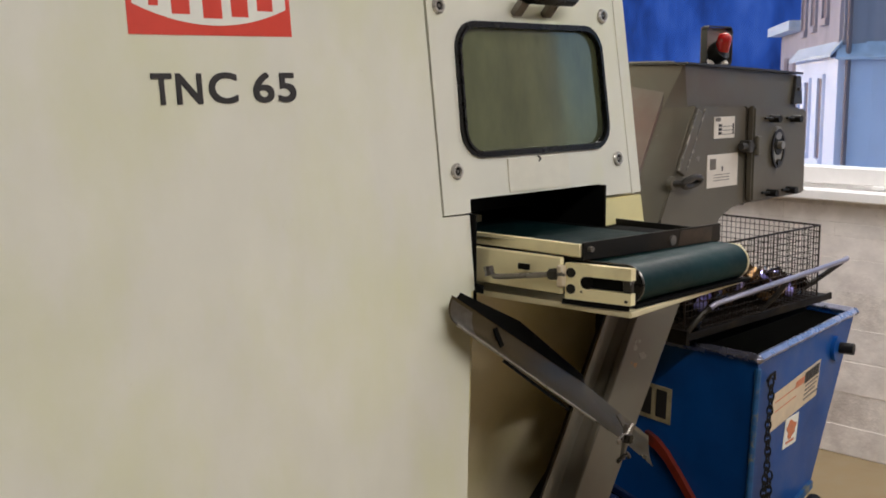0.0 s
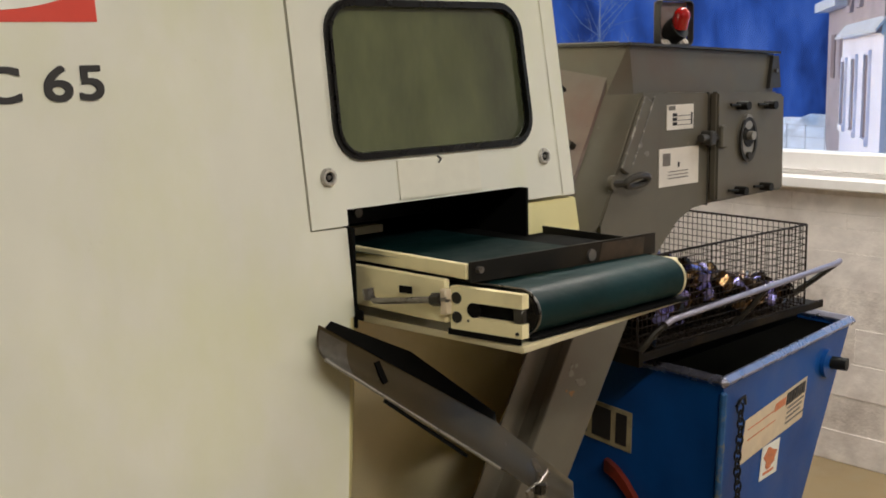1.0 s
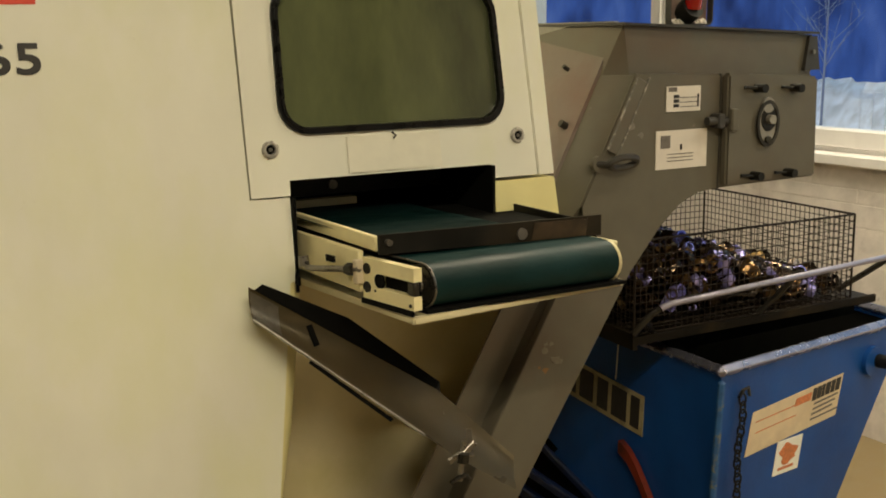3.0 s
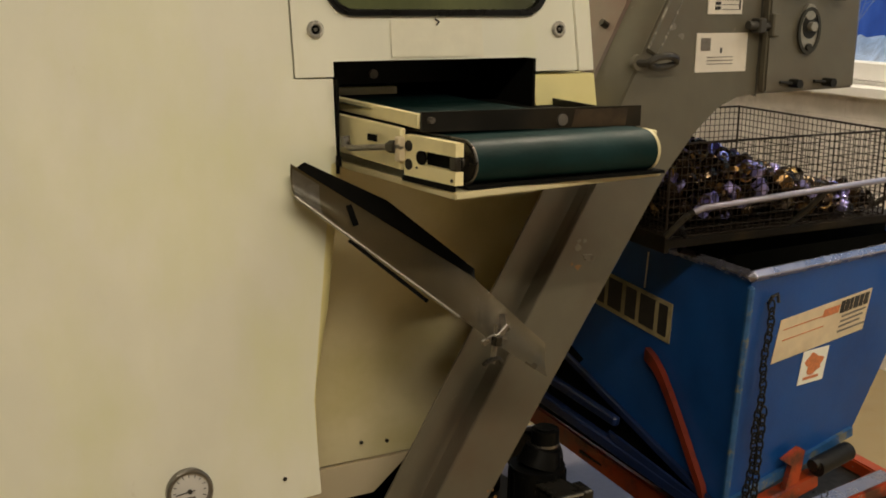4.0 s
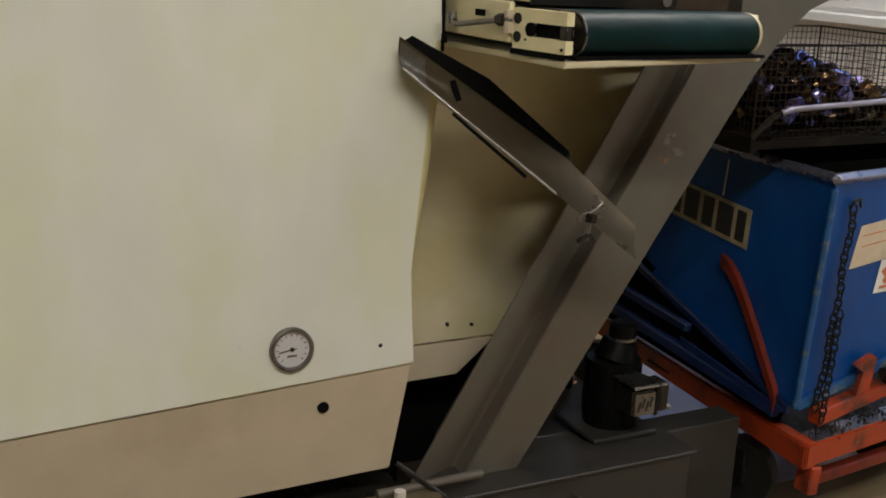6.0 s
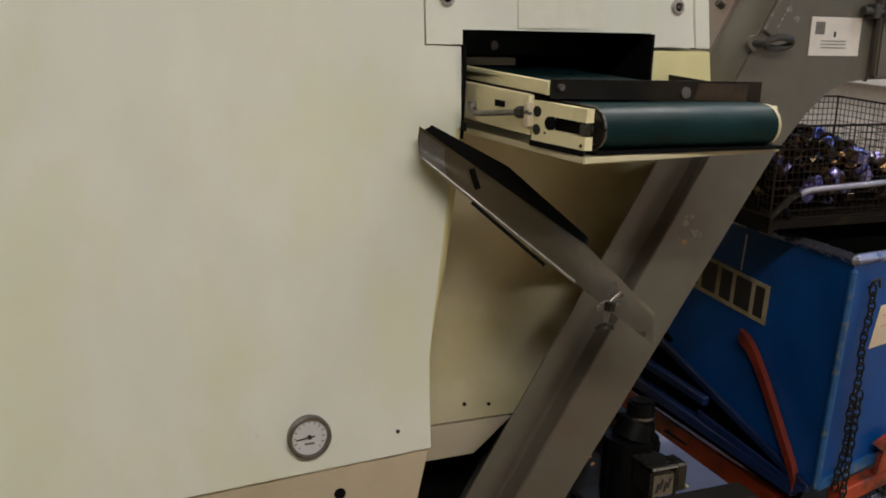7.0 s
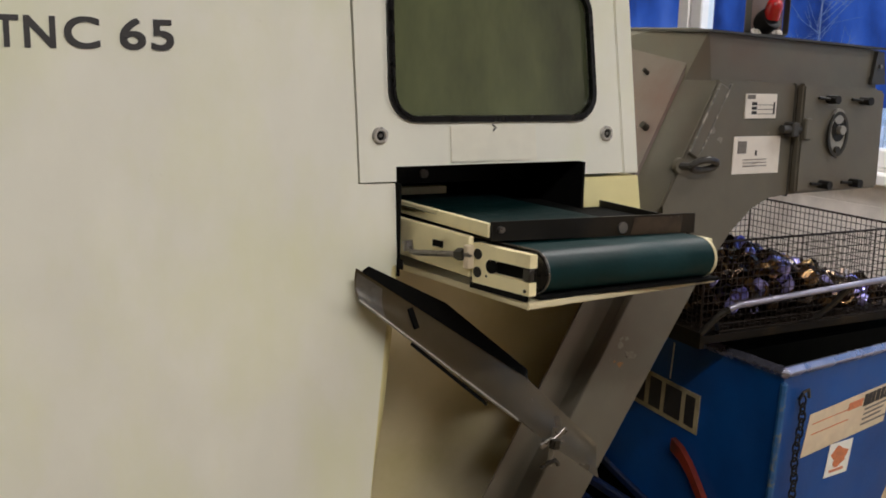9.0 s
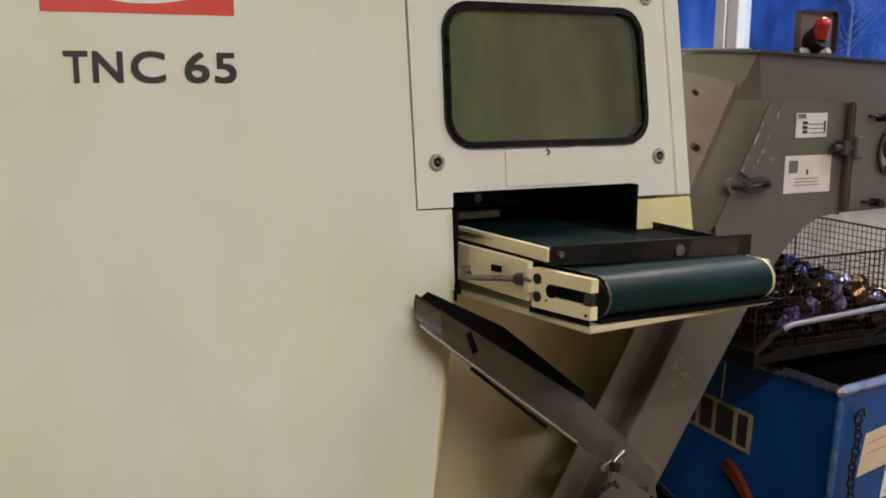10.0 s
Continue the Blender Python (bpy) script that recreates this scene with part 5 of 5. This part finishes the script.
part("print_bar", front_card(1.205, 1.262, 0.797, 0.815, 0.0032, 0.006, 0.004), "label_orange", lab, "orange print")
for i, (x0, x1) in enumerate(((1.268, 1.282), (1.285, 1.300), (1.303, 1.313), (1.317, 1.334), (1.338, 1.352), (1.356, 1.372))):
    part("print_bar", front_card(x0, x1, 0.797 + 0.0015 * i, 0.826 + 0.0015 * i, 0.0032, 0.006), "ink", lab)
for i, z in enumerate((0.786, 0.774, 0.762, 0.750)):
    part("print_bar", front_card(1.272 - 0.004 * i, 1.362 - 0.010 * (i % 3), z, z + 0.004, 0.0032, 0, 0.008), "grey_ink", lab)
for z in (0.790, 0.765):
    part("print_line", front_card(1.062, 1.205, z, z + 0.0018, 0.0032, 0, 0.010), "label_orange", lab)
crab = part("sticker", front_card(1.146, 1.238, 0.644, 0.724, 0.002, 0.014, -0.001), "white", binn, "small white sticker with an orange blot")
blot = [bin_front(1.186 + (0.030 + 0.008 * math.sin(5 * a)) * math.cos(a), 0.690 + (0.024 + 0.006 * math.cos(3 * a)) * math.sin(a), 0.0035) for a in np.linspace(0, math.tau, 18, endpoint=False)]
part("blot", loft(blot, [p + Vector((0, 0.001, 0)) for p in blot]), "label_orange", crab, "orange blot")
part("print_bar", front_card(1.150, 1.205, 0.654, 0.660, 0.0032), "label_orange", crab)
sg = [bin_left(y, z, 0.003) for y, z in ((0.132, 0.706), (0.46, 0.724), (0.46, 0.820), (0.132, 0.803))]
sign = part("maker_sign", loft(sg, [p + Vector((0.002, 0, 0)) for p in sg]), "sign_card", binn, "grimy cream maker's sign with black shapes")
for y0, y1 in ((0.146, 0.180), (0.196, 0.256), (0.272, 0.316), (0.334, 0.392), (0.408, 0.446)):
    g = [bin_left(y, z + 0.055 * (y - 0.132), 0.0045) for y, z in ((y0, 0.718), (y1, 0.718), (y1, 0.793), (y0, 0.793))]
    part("sign_bar", loft(g, [p + Vector((0.001, 0, 0)) for p in g]), "ink", sign)
part("scratch", bar(bin_left(0.246, 0.815, 0.002), bin_left(0.243, 0.905, 0.002), 0.003, 0.003), "paper", binn, "thin pale scratch")
RED = [(0.200, 0.664), (0.165, 0.650), (0.131, 0.624), (0.085, 0.575), (0.030, 0.510), (-0.049, 0.413), (-0.062, 0.385)]
bm = skin([[bin_left(y, z + h, o) for h, o in ((-0.015, 0.004), (-0.015, 0.020), (0.015, 0.020), (0.015, 0.004))] for y, z in RED])
part("latch_bar", bm, "red_bar", binn, "worn red bent latch bar")
part("lower_edge", bar(bin_left(-0.10, 0.388, 0.006), bin_left(0.58, 0.552, 0.006), 0.014, 0.024, bevel=0.004), "blue_dark", binn)
part("pivot", rod(bin_front(1.505, 0.850, 0.0), bin_front(1.509, 0.850, 0.05), 0.017, 12), "black", binn)
part("pivot_boss", rod(bin_front(1.49, 0.850, -0.002), bin_front(1.49, 0.850, 0.012), 0.036, 16), "blue", binn)
# chain on the front
chain = thing("chain", bin_front(1.000, 0.86, 0.01), "short black steel chain hanging down the bin front", "chain")


def link(c, d, flat, h=0.0135, w=0.0068, r=0.0025):
    side = d.cross(flat).normalized()
    pts = []
    for i in range(13):
        a = math.tau * i / 12
        pts.append(c + d * (h * math.sin(a)) + side * (w * math.cos(a)))
    return pipe(pts, r, 6)


p0, p1 = bin_front(1.000, 0.860, 0.012), bin_front(0.966, 0.400, 0.018)
CH = 27
for i in range(CH):
    c = p0.lerp(p1, i / (CH - 1)) + Vector((0.004 * math.sin(i * 0.7), -0.004 * math.sin(math.pi * i / CH), 0))
    d = (p1 - p0).normalized()
    part("chain_link", link(c, d, Vector((0, 1, 0)) if i % 2 else Vector((0.75, 0.66, 0))), "black", chain)
p2, p3 = bin_front(0.990, 0.62, 0.026), bin_front(0.972, 0.375, 0.034)
for i in range(14):
    c = p2.lerp(p3, i / 13)
    part("chain_link", link(c, (p3 - p2).normalized(), Vector((0, 1, 0)) if i % 2 else Vector((0.75, 0.66, 0))), "black", chain)
part("chain_hook", pipe([bin_front(0.997, 0.862, 0.004), bin_front(0.999, 0.880, 0.012), bin_front(1.012, 0.886, 0.016), bin_front(1.020, 0.866, 0.014)], 0.004, 6), "dark_steel", chain)

trolley = thing("bin_trolley", (1.25, 0.1, FLOOR), "orange steel trolley frame with casters under the bin", "trolley")
RZ = 0.285
LIFT = Vector((-0.012, 0.05, 0.04))


def trolley_part(name, bm, mat, parent, label=""):
    bm.transform(Matrix.Translation(LIFT))
    return part(name, bm, mat, parent, label)


trolley_part("side_rail", loft([(0.927, -0.212, RZ - 0.062), (0.967, -0.212, RZ - 0.062), (1.044, 0.90, RZ - 0.062), (1.004, 0.90, RZ - 0.062)],
                       [(0.927, -0.212, RZ), (0.967, -0.212, RZ), (1.044, 0.90, RZ), (1.004, 0.90, RZ)], bevel=0.004), "orange", trolley)
trolley_part("side_rail", loft([(1.52, -0.13, RZ - 0.062), (1.56, -0.125, RZ - 0.062), (1.63, 0.55, RZ - 0.062), (1.59, 0.55, RZ - 0.062)],
                       [(1.52, -0.13, RZ), (1.56, -0.125, RZ), (1.63, 0.55, RZ), (1.59, 0.55, RZ)], bevel=0.004), "orange", trolley)
fr_ = trolley_part("front_rail", loft([(0.931, -0.216, RZ - 0.055), (1.555, -0.130, RZ - 0.055), (1.550, -0.070, RZ - 0.055), (0.938, -0.156, RZ - 0.055)],
                              [(0.931, -0.216, RZ + 0.002), (1.555, -0.130, RZ + 0.002), (1.550, -0.070, RZ + 0.002), (0.938, -0.156, RZ + 0.002)], bevel=0.004), "orange", trolley)
trolley_part("worn_top", loft([(0.96, -0.206, RZ + 0.0025), (1.54, -0.126, RZ + 0.0025), (1.538, -0.080, RZ + 0.0025), (0.965, -0.158, RZ + 0.0025)],
                      [(0.96, -0.206, RZ + 0.0045), (1.54, -0.126, RZ + 0.0045), (1.538, -0.080, RZ + 0.0045), (0.965, -0.158, RZ + 0.0045)]), "rim", fr_, "worn bare steel top")
trolley_part("cross_beam", bar((0.985, -0.168, 0.330), (1.24, -0.128, 0.352), 0.035, 0.040, bevel=0.004), "orange", trolley)
trolley_part("stop_plate", loft([(1.105, -0.172, 0.365), (1.150, -0.168, 0.375), (1.165, -0.166, 0.450), (1.146, -0.168, 0.462), (1.090, -0.173, 0.442), (1.120, -0.171, 0.422)],
                        [(1.105, -0.158, 0.365), (1.150, -0.154, 0.375), (1.165, -0.152, 0.450), (1.146, -0.154, 0.462), (1.090, -0.159, 0.442), (1.120, -0.157, 0.422)]), "orange", trolley, "orange hooked stop plate")
trolley_part("pivot_tube", rod((1.205, -0.166, 0.400), (1.325, -0.150, 0.412), 0.023, 16), "black", trolley)
trolley_part("pivot_collar", rod((1.190, -0.168, 0.408), (1.207, -0.166, 0.410), 0.015, 12), "dark_steel", trolley)
trolley_part("pivot_bracket", bar((1.30, -0.155, 0.30), (1.30, -0.155, 0.41), 0.03, 0.02, bevel=0.003), "orange", trolley)
trolley_part("fork_guard", bar((0.972, -0.190, 0.225), (0.966, -0.190, 0.155), 0.05, 0.03, bevel=0.004), "orange", trolley)
trolley_part("fork_guard", bar((1.30, -0.15, 0.225), (1.30, -0.15, 0.155), 0.05, 0.03, bevel=0.004), "orange", trolley)
trolley_part("lower_rail", bar((0.985, -0.165, 0.168), (1.50, -0.11, 0.168), 0.03, 0.03, bevel=0.004), "red_bar", trolley)
trolley_part("shackle", pipe([(1.02, -0.165, RZ + 0.004)] + [(1.02 + 0.016 * math.sin(a), -0.165 - 0.01 * math.sin(a), RZ + 0.02 + 0.018 * (1 - math.cos(a)) / 2) for a in np.linspace(0.3, 2.8, 6)], 0.005, 8), "zinc", trolley)
for wx, wy in ((0.955, 0.075), (1.48, 0.13), (1.000, 0.78), (1.56, 0.53)):
    wheel = part("caster", bar((wx, wy, 0.265), (wx, wy, 0.205), 0.05, 0.06), "black", trolley, "black swivel caster")
    bm = rod((wx - 0.020, wy - 0.012, FLOOR + 0.085), (wx + 0.020, wy + 0.012, FLOOR + 0.085), 0.085, 28)
    part("wheel", bm, "tyre", wheel)
    for side_ in (-0.034, 0.034):
        part("fork_plate", bar((wx + side_, wy + side_ * 0.6, 0.225), (wx + side_, wy + side_ * 0.6, FLOOR + 0.07), 0.006, 0.045, up=(0, 1, 0)), "black", wheel)
    part("hub", rod((wx - 0.026, wy - 0.016, FLOOR + 0.085), (wx + 0.026, wy + 0.016, FLOOR + 0.085), 0.022, 14), "dark_steel", wheel)
part("lift_arm", bar((0.915, -0.060, 0.368), (0.905, 0.74, 0.424), 0.026, 0.032, bevel=0.005), "blue_dark", trolley, "dark blue lift arm")
part("lift_arm", bar((0.915, 0.280, 0.458), (0.905, 0.72, 0.490), 0.022, 0.026, bevel=0.005), "blue_dark", trolley, "dark blue lift arm")
part("arm_plate", prism_x([(-0.098, 0.386), (-0.066, 0.366), (0.26, 0.386), (0.30, 0.430), (0.18, 0.418)], 0.902, 0.910), "blue_dark", trolley, "dark blue plate of the lift arm")
trolley_part("bed_plate", box(0.965, 1.535, -0.150, 0.44, RZ - 0.040, RZ - 0.034), "black", trolley, "oil-black bed plate")
# Added black sheet: hides pale gaps where only darkness shows under the bin.
part("dark_filler_plate", prism_x([(-0.03, 0.32), (0.30, 0.335), (0.76, 0.352), (0.76, 0.600), (0.62, 0.60), (0.30, 0.50), (-0.05, 0.385)], 0.950, 0.958), "oily", trolley, "added black plate that darkens the gaps behind the lift arms")
# Added reflector: mirrors the window as the oily floor does here.
solo("floor_reflector_sheet", box(0.905, 1.46, 0.105, 1.15, FLOOR + 0.0005, FLOOR + 0.003), "rail", "added steel sheet that stands for the window's reflection in the oily floor", "metal sheet")


def shavings(cx, cy, z, count, seed, spread):
    """A small heap of curled chips: short bent strips lying loosely over one another."""
    rng = random.Random(seed)
    bm = bmesh.new()
    for i in range(count):
        p = Vector((cx + rng.gauss(0, spread), cy + rng.gauss(0, spread * 0.45), z + 0.003 + abs(rng.gauss(0, 0.007))))
        q = Euler((rng.uniform(-0.6, 0.6), rng.uniform(-0.6, 0.6), rng.uniform(0, 6))).to_matrix()
        r, w, turn = rng.uniform(0.004, 0.011), rng.uniform(0.002, 0.005), rng.uniform(2.0, 5.0)
        last = None
        for k in range(6):
            a = turn * k / 5
            pair = [bm.verts.new(p + q @ Vector((r * math.cos(a), h + 0.004 * k / 5, r * math.sin(a)))) for h in (0.0, w)]
            if last:
                bm.faces.new((last[0], last[1], pair[1], pair[0]))
            last = pair
    return bm


solo("metal_shavings", shavings(1.008, -0.125, RZ + 0.044, 60, 3, 0.026), "dark_steel", "small heap of curled metal shavings on the trolley frame", "metal shavings", kind="stuff")
solo("metal_shavings", shavings(1.188, -0.100, RZ + 0.044, 80, 8, 0.035), "dark_steel", "small heap of curled metal shavings on the trolley frame", "metal shavings", kind="stuff")

# ---- wire basket with turned parts ----
tray = thing("drain_tray", (1.25, 0.3, 0.94), "brown oily drain tray lying across the bin", "tray")
part("tray_floor", loft([(0.80, 0.008, 0.985), (1.555, 0.002, 0.985), (1.60, 0.66, 0.985), (0.85, 0.66, 0.985)],
                        [(0.80, 0.008, 0.992), (1.555, 0.002, 0.992), (1.60, 0.66, 0.992), (0.85, 0.66, 0.992)]), "tray_brown", tray)
part("front_edge", bar((0.798, 0.006, 0.988), (1.558, 0.000, 0.988), 0.008, 0.020, bevel=0.002), "tray_brown", tray, "brown oily front edge")
part("support_bar", bar((0.96, 0.10, 0.944), (1.60, 0.12, 0.944), 0.05, 0.045), "oily", tray)
part("support_bar", bar((0.98, 0.62, 0.944), (1.66, 0.62, 0.944), 0.05, 0.045), "oily", tray)
part("left_edge", bar((0.80, -0.005, 0.99), (0.85, 0.66, 0.99), 0.012, 0.036), "tray_brown", tray)
part("handle_rail", pipe([(0.838, -0.040, 1.066), (0.861, -0.044, 1.074), (1.54, -0.044, 1.100), (1.585, -0.030, 1.099)], 0.0070, 14), "rail", tray, "bent steel handle rail")
part("handle_end", pipe([(0.79, -0.01, 1.010), (0.818, -0.034, 1.054), (0.838, -0.040, 1.066)], 0.0075, 8), "dark_steel", tray)
part("handle_end", pipe([(1.585, -0.030, 1.099), (1.53, 0.02, 1.045), (1.49, 0.06, 1.005)], 0.0075, 8), "dark_steel", tray)
part("handle_strut", pipe([(0.812, -0.03, 1.040), (0.86, 0.01, 1.0)], 0.006, 8), "dark_steel", tray)
part("handle_strut", pipe([(1.225, -0.044, 1.088), (1.195, -0.02, 1.04), (1.17, 0.01, 1.0)], 0.007, 8), "dark_steel", tray)

basket = thing("wire_basket", (1.2, 0.25, 0.995), "black wire mesh basket heaped with turned metal parts", "basket")
BZ0, BZ1 = 1.0, 1.204


def mesh_panel(p, u, v, lu, lv, step, r):
    """A woven wire panel: wires along u and v from the corner p."""
    bm = bmesh.new()
    p, u, v = Vector(p), Vector(u), Vector(v)
    nu, nv = round(lu / step), round(lv / step)
    for i in range(nu + 1):
        a = p + u * (lu * i / nu)
        rod(a, a + v * lv, r, 5, bm)
    for i in range(nv + 1):
        a = p + v * (lv * i / nv)
        rod(a, a + u * lu, r, 5, bm)
    return bm


C0, C1 = Vector((0.812, 0.015, BZ0)), Vector((1.468, 0.000, BZ0))
C2, C3 = Vector((1.510, 0.56, BZ0)), Vector((0.87, 0.60, BZ0))
H_ = BZ1 - BZ0
for a, b in ((C0, C1), (C1, C2), (C2, C3), (C3, C0)):
    d = b - a
    part("mesh_side", mesh_panel(a, d.normalized(), (0, 0, 1), d.length, H_, 0.0165, 0.0011), "wire", basket)
    part("top_wire", rod(a + Vector((0, 0, H_)), b + Vector((0, 0, H_)), 0.0028, 8), "wire", basket)
part("mesh_floor", mesh_panel(C0, (C1 - C0).normalized(), (C3 - C0).normalized(), (C1 - C0).length, (C3 - C0).length, 0.03, 0.0015), "wire", basket)
for c in (C0, C1, C2, C3):
    part("corner_post", rod(c, c + Vector((0, 0, H_)), 0.0028, 8), "wire", basket)


def turned_parts(count, seed):
    """A heap of short turned sleeves and rings."""
    rng = random.Random(seed)
    verts, faces = [], []
    seg = 12
    for k in range(count):
        u, v = rng.random(), rng.random()
        p = C0.lerp(C1, 0.03 + 0.94 * u).lerp(C3.lerp(C2, 0.03 + 0.94 * u), 0.05 + 0.9 * v)
        heap = 0.030 + 0.140 * math.exp(-((u - 0.20) / 0.46) ** 2) * (0.72 + 0.28 * math.sin(math.pi * v))
        p.z = BZ0 + 0.014 + heap * rng.random() ** 0.55
        r = rng.choice((0.009, 0.013, 0.016, 0.019, 0.022))
        h = r * rng.uniform(0.5, 1.5)
        th = r * 0.80
        q = Euler((rng.uniform(-1.4, 1.4), rng.uniform(-1.4, 1.4), rng.uniform(0, 6))).to_matrix()
        base = len(verts)
        for rad, z in ((r, -h / 2), (r, h / 2), (th, h / 2), (th, -h / 2)):
            for i in range(seg):
                a = math.tau * i / seg
                verts.append(tuple(p + q @ Vector((rad * math.cos(a), rad * math.sin(a), z))))
        for a in range(4):
            b = (a + 1) % 4
            for i in range(seg):
                j = (i + 1) % seg
                faces.append((base + a * seg + i, base + a * seg + j, base + b * seg + j, base + b * seg + i))
    me = bpy.data.meshes.new("turned_parts")
    me.from_pydata(verts, [], faces)
    me.materials.append(M["part_metal"])
    for f in me.polygons:
        f.use_smooth = False
    return new("turned_parts", me)


tagged(turned_parts(1500, 4), "heap of oily turned metal sleeves and rings in the basket", "turned parts", kind="stuff")

# ---- bricks of the window wall ----
rng = random.Random(11)
BL = 0.495
shared = {}
for c in range(len(JOINTS) - 1):
    z0, z1 = JOINTS[c] + 0.002, JOINTS[c + 1] - 0.002
    shift = (0.319, 0.07, 0.282, 0.05, 0.30, 0.282, 0.265, 0.10, 0.33)[c]
    if c not in shared:
        bm = box(0.0098, 0.03, 0.002, BL - 0.002, z0, z1, 0.0015)
        bmesh.ops.recalc_face_normals(bm, faces=bm.faces)
        me = bpy.data.meshes.new("brick")
        bm.to_mesh(me)
        bm.free()
        me.materials.append(M["brick"])
        shared[c] = me
    k0 = math.floor((-2.6 - shift) / BL)
    for k in range(k0, k0 + 12):
        b = new("brick", shared[c])
        b.parent = wall_east
        b.location = (WALL_X + rng.uniform(0, 0.003), shift + k * BL, rng.uniform(-0.001, 0.001))
